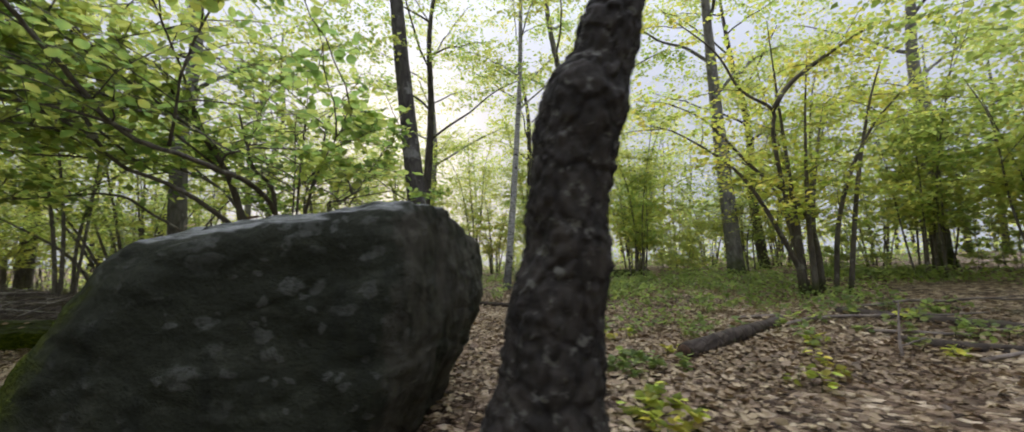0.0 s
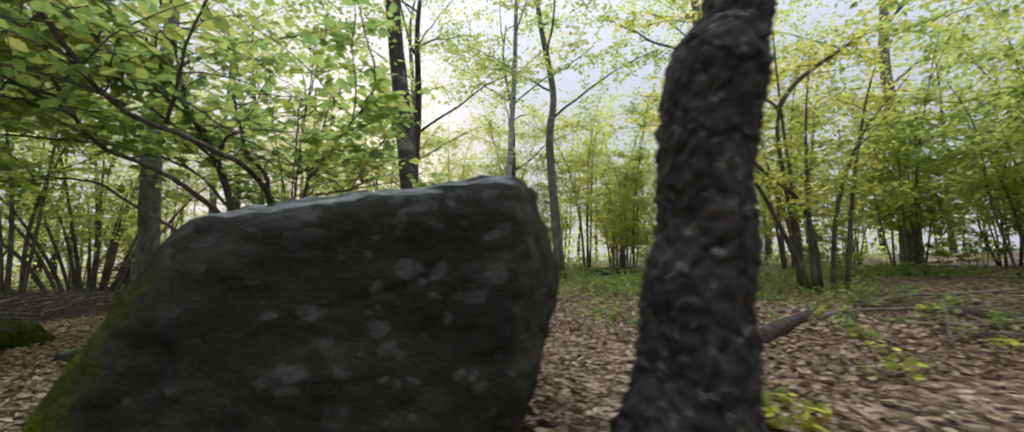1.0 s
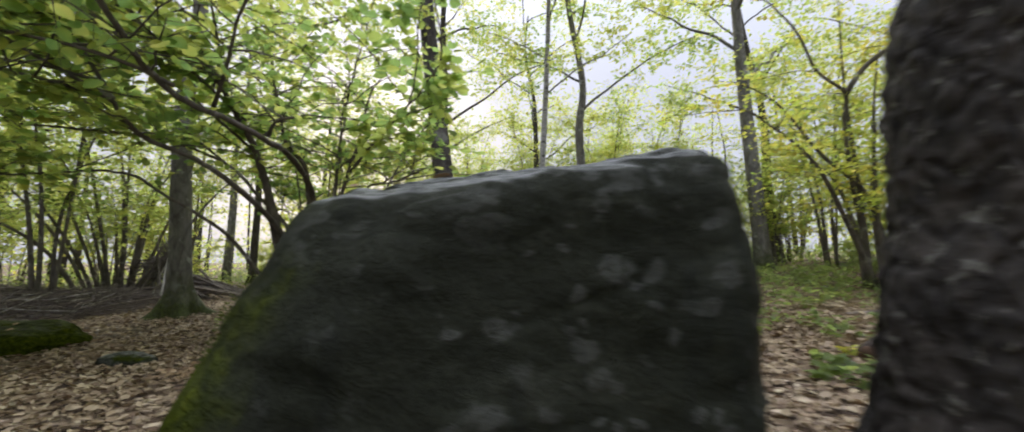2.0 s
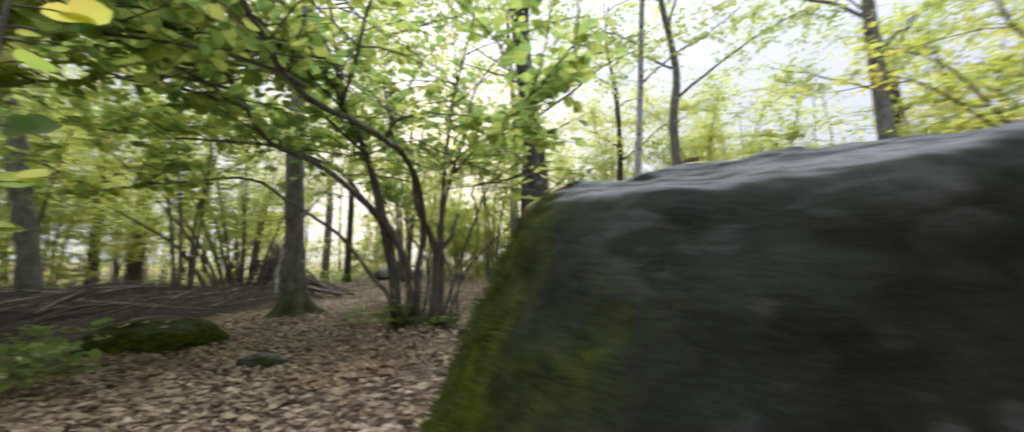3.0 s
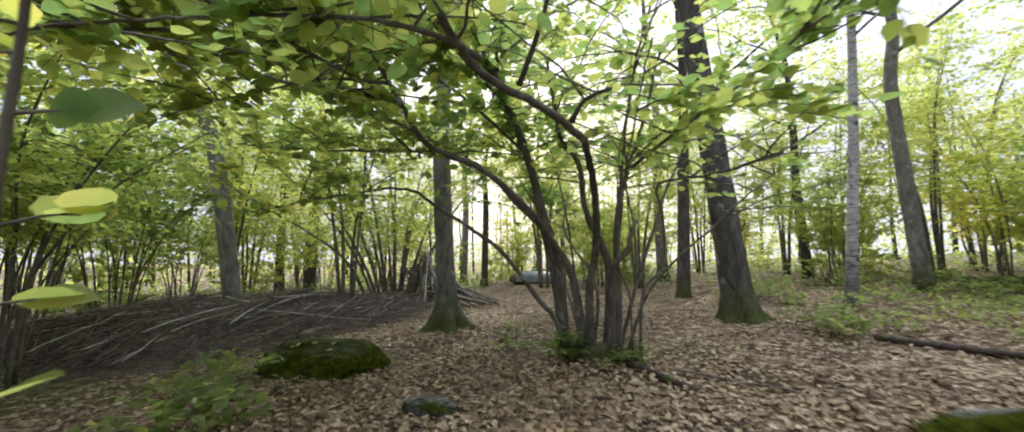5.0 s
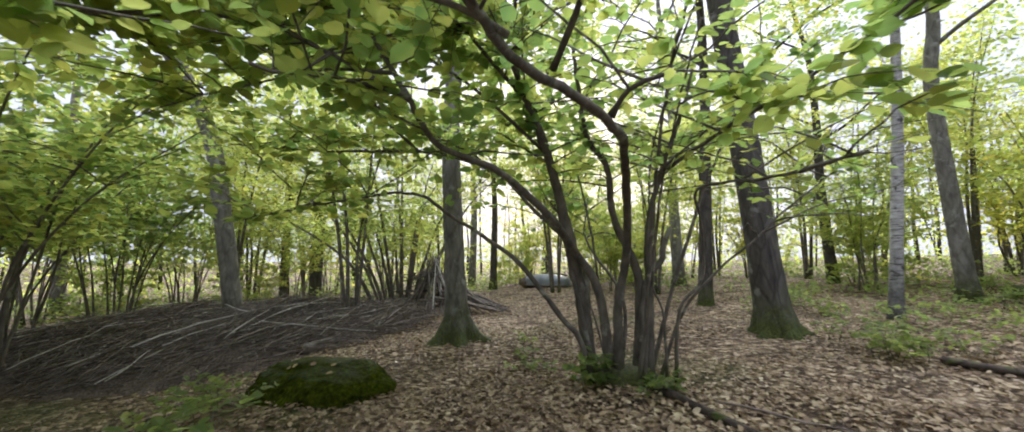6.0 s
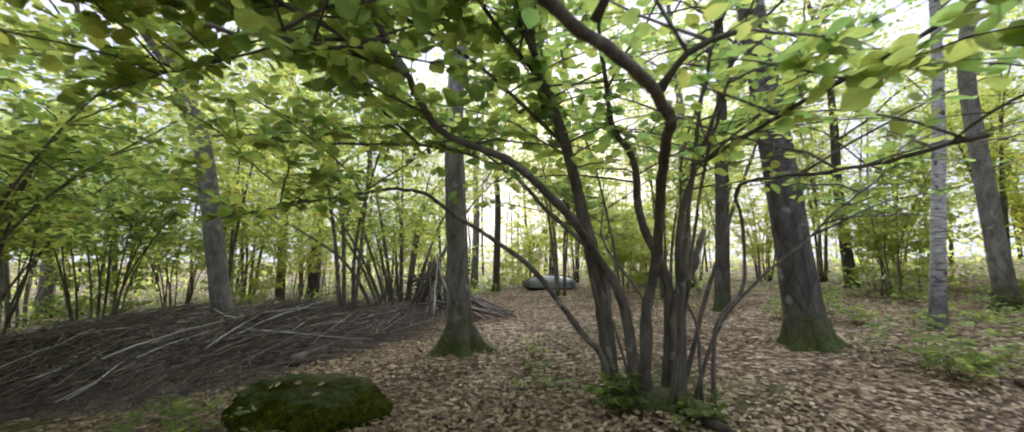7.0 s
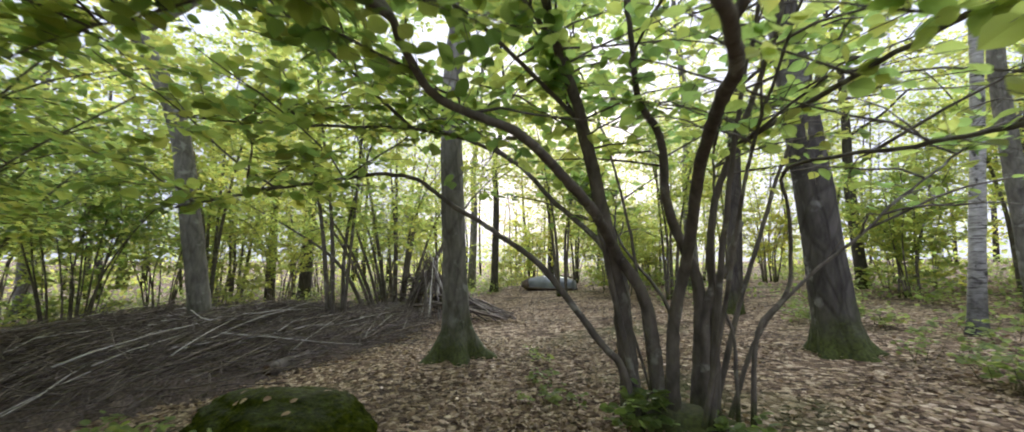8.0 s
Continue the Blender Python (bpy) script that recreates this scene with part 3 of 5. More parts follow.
part("trunk", trunk_tube(rng, near_path, near_r, 150, 0.12, 0.014, 4, 0.018, 18.0, plates=0.7, coarse=0.9), BARK_NEAR, near_tree)
for az, reach in ((200, 0.55), (255, 0.5), (310, 0.6), (20, 0.5), (110, 0.6)):
    c, s_ = math.cos(radians(az)), math.sin(radians(az))
    p = smooth_path([(0.10 * c, 0.10 * s_, 0.26), (0.21 * c, 0.21 * s_, 0.12), (0.32 * c, 0.32 * s_, 0.03), (reach * c, reach * s_, -0.04)], 0.03)
    part("root", trunk_tube(rng, p, spread([0.11, 0.085, 0.06, 0.025], len(p)), 18, 0, 0.03, 3, 0.014), BARK_NEAR, near_tree)


def forked_crown(rng, parent, top, height, reach, limbs, radius, mat, leaf_mat, leaves, leaf_size, low=0.45):
    """Limbs that leave the upper trunk, and the crown of leaves on their twigs."""
    s_all, d_all, l_all = [], [], []
    for i in range(limbs):
        k = low + (1 - low) * (i + 0.5) / limbs
        at = top[min(int(np.searchsorted(top[:, 2], k * height)), len(top) - 1)]
        az = i * 2.4 + rng.uniform(-0.4, 0.4)
        p = bent(rng, at, (math.cos(az), math.sin(az), 0.55), reach * rng.uniform(0.7, 1.1) * (1.15 - 0.5 * k), 0.2, 0.15, 9, 0.12)
        r0 = radius * (0.36 - 0.2 * k)
        part("limb", tube(smooth_path(p, 0.3), spread([r0, 0.012], len(smooth_path(p, 0.3))), 6), mat, parent)
        for q in range(4):
            u = 0.3 + 0.2 * q
            a2 = az + (1 if q % 2 else -1) * rng.uniform(0.5, 1.1)
            sub = bent(rng, p[int(u * 8)], (math.cos(a2), math.sin(a2), rng.uniform(-0.1, 0.5)), reach * 0.5, 0.1, 0.2, 6, 0.1)
            s, d, l = twigs_on(rng, sub, 0.1, 1, max(2, leaves // (limbs * 5 * 9)), 0.7)
            s_all.append(s), d_all.append(d), l_all.append(l)
        s, d, l = twigs_on(rng, p, 0.35, 1, max(2, leaves // (limbs * 5 * 9)), 0.7)
        s_all.append(s), d_all.append(d), l_all.append(l)
    s, d, l = np.vstack(s_all), np.vstack(d_all), np.concatenate(l_all)
    part("crown", leaf_cloud(*twig_leaves(rng, s, d, l, 9, leaf_size), LEAF_SIMPLE), leaf_mat, parent, smooth=False, kind="stuff")


def tall_tree(name, x, y, top, r, mat, label, seed, height=13.0, flare=0.5, leaf_mat=LEAF_GREEN, leaves=8000, reach=3.8, sides=28, low=0.34, furrow=0.006, leaf_size=0.105, limbs=9, rise=0.17):
    """top: a second point (x, y, z) that the trunk passes on its way up."""
    g = np.random.default_rng(seed)
    base = (x, y, gz(x, y) - 0.05)
    ob = thing(name, base, label, "tree", "trees of the wood")
    way = (np.array(top, float) - np.array(base)) / (top[2] - base[2])
    pts = [np.array([0, 0, 0]), way * 0.4, way * (top[2] - base[2])]
    for k in (0.45, 0.65, 0.85, 1.0):
        h = height * k
        if h > pts[-1][2] + 0.8:
            pts.append(way * h * np.array([0.75, 0.75, 1]) + np.array([g.normal(0, 0.12), g.normal(0, 0.12), 0]))
    path = smooth_path(pts, 0.07 if furrow else 0.25)
    path = path[np.r_[0:min(len(path), 70), 70:len(path):3]] if len(path) > 73 else path
    rad = r * np.interp(path[:, 2], [0, 0.25, 1.0, 3.0, height], [1.22, 1.08, 1.0, 0.88, 0.18])
    part("trunk", trunk_tube(g, path, rad, sides, flare, 0.022, 5, furrow, rise=rise), mat, ob)
    if leaves:
        forked_crown(g, ob, path, height, reach, limbs, r, mat, leaf_mat, leaves, leaf_size, low)
    return ob


tall_tree("tree", -6.49, 8.10, (-6.53, 7.90, 3.05), 0.16, BARK_GREY, "grey straight tree with a spreading mossy foot", 21, 12, 2.3, leaves=11000, reach=4.4, low=0.32, limbs=10, rise=0.21)
tall_tree("tree", -2.07, 9.33, (-2.41, 9.05, 3.16), 0.215, BARK_OAK, "stout dark tree with green moss round its foot", 22, 14, 0.9, leaves=6480, low=0.5)
tall_tree("birch", -0.35, 10.53, (-0.12, 10.44, 3.39), 0.085, BARK_BIRCH, "slender white birch with black marks", 23, 12, 0.45, LEAF_LIGHT, 5200, 2.6, 20)
tall_tree("tree", 1.65, 13.15, (1.29, 12.80, 4.24), 0.15, BARK_GREY, "grey leaning tree with a mossy foot", 24, 13, 0.5, leaves=5400)
tall_tree("tree", -2.91, 12.69, (-2.80, 12.67, 2.60), 0.145, BARK_DARK, "dark straight tree beyond the hazel shrub", 25, 12, 0.3)
fork_tree = thing("tree", (-11.2, 7.8, gz(-11.2, 7.8) - 0.05), "pale grey tree forking high behind the brushwood heap", "tree", "trees of the wood")
fork_base = fork_tree.location[:]
fg = np.random.default_rng(26)
fork_trunk = smooth_path(local([(-11.2, 7.8, fork_base[2]), (-11.28, 7.72, 0.45), (-11.38, 7.52, 1.9), (-11.5, 7.32, 3.25), (-11.68, 6.95, 4.3), (-11.85, 6.65, 4.85)], fork_base), 0.07)
part("trunk", trunk_tube(fg, fork_trunk, np.interp(fork_trunk[:, 2], [0, 0.25, 1.0, 3.3, 4.9], [0.2, 0.178, 0.165, 0.15, 0.125]), 28, 0.3, 0.022, 5, 0.006), BARK_GREY, fork_tree)
fork_left = smooth_path(local([(-11.84, 6.67, 4.8), (-12.0, 6.3, 5.4), (-12.2, 5.9, 6.2), (-12.3, 5.6, 8.0), (-12.4, 5.5, 11.5)], fork_base), 0.2)
fork_right = smooth_path(local([(-11.78, 6.75, 4.7), (-11.55, 7.15, 5.25), (-11.4, 7.5, 5.75), (-11.1, 8.1, 7.0), (-10.8, 8.5, 11.0)], fork_base), 0.2)
for fork, r0 in ((fork_left, 0.11), (fork_right, 0.095)):
    part("limb", tube(fork, spread([r0, r0 * 0.8, 0.02], len(fork)), 14, 0.03, fg), BARK_GREY, fork_tree)
forked_crown(fg, fork_tree, fork_left, 13, 4.4, 6, 0.15, BARK_GREY, LEAF_GREEN, 6500, 0.105, 0.45)
forked_crown(fg, fork_tree, fork_right, 13, 4.2, 5, 0.14, BARK_GREY, LEAF_GREEN, 5500, 0.105, 0.42)
tall_tree("tree", -16.49, 14.35, (-16.3, 14.3, 3.4), 0.22, BARK_DARK, "dark tree in the wood beyond the brushwood", 27, 12, 0.3, LEAF_LIGHT, 5200, sides=16, furrow=0)
tall_tree("tree", -16.5, 13.0, (-16.5, 13.0, 3.4), 0.15, BARK_DARK, "thin dark tree in the wood beyond the brushwood", 28, 9, 0.2, LEAF_LIGHT, 4000, sides=12, furrow=0)
tall_tree("tree", 5.8, 11.4, (5.5, 11.2, 3.3), 0.2, BARK_GREY, "grey tree standing in low green herbs", 29, 13, 0.4, LEAF_LIGHT, 9500, sides=20)
tall_tree("tree", 8.3, 14.3, (8.0, 14.2, 3.0), 0.16, BARK_DARK, "thin dark tree standing in low green herbs", 30, 11, 0.3, LEAF_LIGHT, 4800, sides=16, furrow=0)
tall_tree("tree", 11.0, 11.0, (10.8, 10.9, 4.5), 0.19, BARK_GREY, "grey tree behind the leaning hazel stems", 31, 13, 0.3, LEAF_LIGHT, 6000, sides=18, furrow=0)
tall_tree("tree", -3.61, 18.4, (-3.7, 18.4, 3.2), 0.2, BARK_GREY, "pale grey tree beyond the clearing", 32, 13, 0.4, LEAF_LIGHT, 4800, sides=16, furrow=0)
tall_tree("tree", 0.76, 18.07, (0.6, 18.0, 3.2), 0.15, BARK_DARK, "thin dark tree beyond the clearing", 33, 11, 0.3, LEAF_LIGHT, 4800, sides=14, furrow=0)
tall_tree("tree", -11.1, 18.86, (-11.0, 18.8, 3.2), 0.15, BARK_DARK, "dark tree beyond the stick shelter", 34, 12, 0.3, LEAF_LIGHT, 4800, sides=14, furrow=0)
tall_tree("tree", -12.5, 19.5, (-12.4, 19.5, 3.2), 0.17, BARK_GREY, "grey tree beyond the stick shelter", 35, 12, 0.3, LEAF_LIGHT, 4800, sides=14, furrow=0)
tall_tree("tree", -11.3, 27.0, (-11.3, 27.0, 3.2), 0.2, BARK_DARK, "dark tree behind the upturned boat", 36, 12, 0.3, LEAF_LIGHT, 4800, sides=12, furrow=0)

tall_tree("tree", -22.0, 9.2, (-22.0, 9.1, 3.4), 0.2, BARK_GREY, "tree with a thin yellow autumn crown", 37, 12, 0.3, LEAF_YELLOW, 6000, 4.5, 12, 0.35, 0, 0.17)


# ---- the many-stemmed hazel ----
HAZEL = (-3.75, 6.55, gz(-3.75, 6.55) - 0.03)
hazel = thing("hazel_shrub", HAZEL, "many-stemmed hazel shrub with arching stems and green leaves", "shrub")
hz = np.random.default_rng(5)
hazel_lines = []


def hazel_stem(r0, r1, *points, leafy=0.4, knots=0.065):
    p = smooth_path(local(points, HAZEL), 0.06)
    p = p + np.cumsum(hz.normal(0, 0.007, p.shape), axis=0) * np.linspace(0, 1, len(p))[:, None]
    part("stem", tube(p, np.interp(np.linspace(0, 1, len(p)), [0, 0.10, 0.42, 1], [r0, r0 * 0.8, r0 * 0.56, r1]), 14, knots, hz), BARK_HAZEL, hazel)
    hazel_lines.append((p, leafy))
    return p


B0 = gz(-3.75, 6.55) - 0.06
hazel_stem(0.056, 0.014, (-3.80, 6.56, B0), (-3.77, 6.47, 0.54), (-3.66, 6.35, 1.02), (-3.55, 5.90, 1.55), (-3.48, 5.30, 1.76), (-3.44, 4.90, 1.80), (-3.475, 4.70, 1.80), (-3.49, 4.57, 1.83), (-3.62, 4.25, 1.90), (-3.76, 3.86, 1.95), (-3.85, 3.3, 2.35), (-3.9, 2.6, 2.9), leafy=0.75)
hazel_stem(0.017, 0.007, (-3.76, 3.86, 1.95), (-3.90, 3.68, 2.01), (-4.14, 3.52, 2.06), (-4.47, 3.36, 2.08), (-4.78, 3.22, 2.08), (-5.14, 3.0, 2.05), (-5.6, 2.75, 2.0), leafy=0.15)
hazel_stem(0.018, 0.006, (-3.66, 4.16, 1.91), (-3.45, 3.95, 2.12), (-3.2, 3.7, 2.5), (-2.7, 3.4, 3.0), (-2.1, 3.3, 3.15), leafy=0.25)
hazel_stem(0.020, 0.006, (-3.30, 6.45, 1.85), (-2.95, 5.8, 1.92), (-2.55, 5.1, 1.97), (-2.15, 4.5, 2.08), (-1.8, 3.9, 2.2), leafy=0.2)
hazel_stem(0.022, 0.006, (-6.31, 6.74, 2.43), (-6.9, 6.2, 3.1), (-7.5, 5.5, 3.7), (-8.2, 4.8, 4.2), leafy=0.15)
hazel_stem(0.022, 0.006, (-4.84, 4.62, 2.13), (-5.3, 4.6, 2.8), (-6.0, 4.7, 3.4), (-6.8, 4.9, 3.9), leafy=0.15)
hazel_stem(0.024, 0.012, (-3.48, 4.66, 1.82), (-3.36, 4.55, 1.93), (-3.2, 4.5, 1.97), leafy=0.6)
hazel_stem(0.088, 0.012, (-4.08, 6.60, B0), (-4.12, 6.54, 0.52), (-4.17, 6.40, 1.02), (-4.24, 6.26, 1.52), (-4.29, 6.08, 1.98), (-4.34, 5.79, 2.34), (-4.37, 5.42, 2.60), (-4.5, 4.9, 3.1), leafy=0.55)
hazel_stem(0.060, 0.010, (-3.86, 6.60, B0), (-3.95, 6.45, 0.70), (-4.13, 6.25, 1.12), (-4.21, 5.82, 1.38), (-4.36, 5.45, 1.64), (-4.45, 5.16, 1.77), (-4.70, 5.01, 1.91), (-4.85, 4.85, 2.00), (-4.84, 4.62, 2.13), (-4.83, 4.44, 2.23), (-5.02, 4.1, 2.25), (-5.41, 3.75, 2.30), leafy=0.6)
hazel_stem(0.040, 0.008, (-4.15, 6.62, B0), (-4.15, 6.8, 0.8), (-4.42, 7.10, 1.20), (-4.95, 7.30, 1.67), (-5.40, 7.33, 2.12), (-5.93, 7.07, 2.38), (-6.31, 6.74, 2.43), (-6.79, 6.33, 2.40), (-7.06, 5.99, 2.36), (-7.61, 5.81, 2.42), (-8.35, 5.52, 2.48), leafy=0.5)
hazel_stem(0.034, 0.007, (-4.00, 6.42, B0), (-4.11, 6.32, 0.28), (-4.22, 6.19, 0.46), (-4.51, 6.12, 0.84), (-4.72, 6.00, 1.08), (-4.99, 6.00, 1.24), (-5.33, 5.95, 1.47), (-5.56, 5.84, 1.64), (-5.87, 5.73, 1.68), (-6.21, 5.56, 1.61), (-6.57, 5.34, 1.54), (-7.1, 5.0, 1.40), leafy=0.72)
hazel_stem(0.066, 0.012, (-3.64, 6.69, B0), (-3.60, 6.62, 0.84), (-3.78, 6.36, 1.44), (-3.80, 6.18, 1.96), (-3.90, 5.89, 2.19), (-3.9, 5.5, 2.9), leafy=0.6)
hazel_stem(0.058, 0.024, (-3.60, 6.65, B0), (-3.52, 6.61, 0.72), (-3.30, 6.61, 1.02), (-3.22, 6.62, 1.32), leafy=1.0)
hazel_stem(0.022, 0.010, (-3.29, 6.62, B0), (-3.24, 6.59, 0.55), (-3.04, 6.64, 0.84), (-3.02, 6.54, 1.31), (-3.07, 6.43, 1.61), (-2.85, 6.08, 1.63), (-2.53, 5.6, 1.56), (-2.2, 5.2, 1.55), leafy=0.72)
hazel_stem(0.050, 0.010, (-3.53, 6.69, B0), (-3.50, 6.65, 0.6), (-3.49, 6.61, 1.33), (-3.35, 6.50, 1.80), (-3.22, 6.40, 2.19), (-3.0, 6.2, 2.9), leafy=0.6)
hazel_stem(0.018, 0.008, (-3.37, 6.69, B0), (-3.38, 6.64, 0.48), (-3.48, 6.56, 0.84), (-3.48, 6.49, 1.44), (-3.5, 6.5, 2.0), leafy=0.8)
for q in ([(-4.29, 6.08, 1.98), (-4.9, 5.4, 2.6), (-5.5, 4.7, 2.95), (-6.1, 4.0, 3.1), (-6.8, 3.4, 3.1)], [(-4.34, 5.79, 2.34), (-4.6, 4.9, 2.75), (-4.7, 4.1, 3.0), (-4.6, 3.3, 3.15)], [(-4.84, 4.62, 2.13), (-5.5, 4.2, 2.5), (-6.3, 3.9, 2.7), (-7.2, 3.9, 2.8)],
          [(-5.40, 7.33, 2.12), (-6.2, 7.0, 2.8), (-7.0, 6.4, 3.2), (-8.0, 6.0, 3.4)],
          [(-5.5, 4.7, 2.95), (-5.6, 3.9, 2.7), (-5.9, 3.3, 2.5), (-6.4, 2.8, 2.35)], [(-6.1, 4.0, 3.1), (-6.6, 4.3, 3.4), (-7.4, 4.6, 3.6), (-8.4, 4.8, 3.7)], [(-4.37, 5.42, 2.60), (-4.1, 4.7, 3.1), (-3.9, 4.0, 3.5), (-3.8, 3.3, 3.8)],
          [(-4.6, 4.9, 2.75), (-5.2, 4.3, 3.3), (-5.7, 3.6, 3.7), (-6.1, 2.9, 3.9)], [(-6.3, 3.9, 2.7), (-6.9, 3.3, 2.5), (-7.4, 2.9, 2.3)]):
    hazel_stem(0.020, 0.006, *q, leafy=0.12)
for i in range(8):
    a = hz.uniform(0, 6.28)
    x, y = -3.75 + 0.30 * math.cos(a), 6.62 + 0.2 * math.sin(a)
    h, dx, dy = hz.uniform(1.6, 4.9), 2.3 * math.cos(a) * hz.uniform(0.35, 1.1), 1.3 * math.sin(a)
    hazel_stem(hz.uniform(0.014, 0.034), 0.006, (x, y, B0), (x + 0.2 * dx + hz.normal(0, 0.05), y + 0.2 * dy, h * 0.33), (x + 0.5 * dx + hz.normal(0, 0.08), y + 0.5 * dy, h * 0.68), (x + dx, y + dy, h), leafy=0.62)

hazel_stem(0.016, 0.005, (-4.83, 4.44, 2.23), (-5.6, 4.5, 2.42), (-6.4, 4.4, 2.36), (-7.2, 4.2, 2.2), leafy=0.5)
stool = cut_stone("stool", [(a, e, 1.0) for e in (5, 50) for a in range(0, 360, 60)], 0.8, BARK_HAZEL, 0.16, 4, 8)
stool.data.transform(Matrix.Diagonal((0.36, 0.24, 0.13, 1)))
stool.parent, stool.location = hazel, (-0.02, 0.05, 0.03)
# side branches and twigs
side_tubes, ts, td, tl = [], [], [], []


def clear_of_path(p, gap):
    """True for places away from the trodden line along which one walks past the boulder."""
    line = np.array([(0, 0, 0.85), (-1.0, 0.4, 0.75), (-2.2, 1.3, 0.75), (-3.1, 2.4, 1.0), (-3.7, 3.4, 1.05)])
    d = np.full(len(p), 9.0)
    for a, b in zip(line, line[1:]):
        u = np.clip(((p - a) @ (b - a)) / ((b - a) @ (b - a)), 0, 1)[:, None]
        d = np.minimum(d, np.linalg.norm(a + u * (b - a) - p, axis=1))
    return d > gap


for p, leafy in hazel_lines:
    if leafy >= 1:
        continue
    n = len(p)
    length = np.sum(np.linalg.norm(np.diff(p, axis=0), axis=1))
    for k in range(int(3 + 4.4 * length * (1 - leafy))):
        u = hz.uniform(leafy, 1)
        at = p[min(int(u * (n - 1)), n - 1)]
        a = hz.uniform(0, 6.28)
        sub = bent(hz, at, (math.cos(a), math.sin(a), hz.uniform(0.05, 0.7)), hz.uniform(0.6, 1.5), 0.15, 0.22, 7, 0.12)
        side_tubes.append(tube(sub, spread([0.009, 0.003], 7), 4))
        s, d, l = twigs_on(hz, sub, 0.15, 1, 6, 0.34, 0.6)
        ts.append(s), td.append(d), tl.append(l)
    s, d, l = twigs_on(hz, p, leafy, 1, int(7 * length * (1 - leafy)) + 4, 0.34, 0.6)
    ts.append(s), td.append(d), tl.append(l)
part("branch_work", joined(side_tubes), BARK_HAZEL, hazel, kind="stuff")
ts, td, tl = np.vstack(ts), np.vstack(td), np.concatenate(tl)
keep = clear_of_path(ts + np.array(HAZEL), 0.75) & ((ts[:, 2] > 1.5) | (np.hypot(ts[:, 0], ts[:, 1]) > 2.2) | (hz.uniform(0, 1, len(ts)) < 0.3))
ts, td, tl = ts[keep], td[keep], tl[keep]
part("twig_work", joined([tube(np.array([s, s + d * l * 0.5 + (0, 0, -0.03 * l), s + d * l + (0, 0, -0.12 * l)]), (0.0035, 0.0025, 0.0015), 3) for s, d, l in zip(ts, td, tl)]), BARK_HAZEL, hazel, kind="stuff")
lp, la, lu, ls = twig_leaves(hz, ts, td, tl, 8, 0.104)
keep = clear_of_path(lp + np.array(HAZEL), 0.6) & ((lp[:, 1] > 0.2) | (lp[:, 0] < -0.55) | ((lp[:, 0] > 0.9) & (lp[:, 2] > 1.85) & (lp[:, 1] < -1.2)) | (hz.uniform(0, 1, len(lp)) < 0.3)) & ((lp[:, 2] > 1.95 + 0.25 * hz.normal(0, 1, len(lp))) | (np.hypot(lp[:, 0], lp[:, 1]) > 2.3) | (hz.uniform(0, 1, len(lp)) < 0.06))
keep &= (lp[:, 2] < 1.9) | (hz.uniform(0, 1, len(lp)) < 0.95)
lp, la, lu, ls = lp[keep], la[keep], lu[keep], ls[keep]


def single_leaves(parent, mat, at, along, up, size, name="leaf"):
    """Leaves as pieces of their own on one shared blade, creased along the midrib."""
    v = np.vstack([LEAF_ROUND, [(0.2, 0, -0.01), (0.48, 0, -0.025), (0.75, 0, -0.03)]])
    me = mesh_of(name, (v, [(0, 10, 1), (1, 10, 2), (2, 10, 11), (2, 11, 3), (3, 11, 12), (3, 12, 4), (4, 12, 5), (0, 9, 10), (9, 8, 10), (8, 11, 10), (8, 7, 11), (7, 12, 11), (7, 6, 12), (6, 5, 12)]), mat)
    for p, a, u, s in zip(at, along, up, size):
        x = Vector(a).normalized()
        y = Vector(u).cross(x).normalized()
        z = x.cross(y)
        ob = new(name, me)
        ob.parent = parent
        ob.matrix_basis = Matrix.Translation(p) @ Matrix((x, y, z)).transposed().to_4x4() @ Matrix.Diagonal((s, s, s, 1))


hazel_near = np.argsort(np.linalg.norm(lp + np.array(HAZEL) - np.array((-3.4, 3.4, 1.6)), axis=1))
first, rest = hazel_near[:280], hazel_near[280:]
part("foliage", leaf_cloud(lp[rest], la[rest], lu[rest], ls[rest], LEAF_ROUND), LEAF_GREEN, hazel, smooth=False, kind="stuff")
single_leaves(hazel, LEAF_GREEN_ONE, lp[first], la[first], lu[first], ls[first])


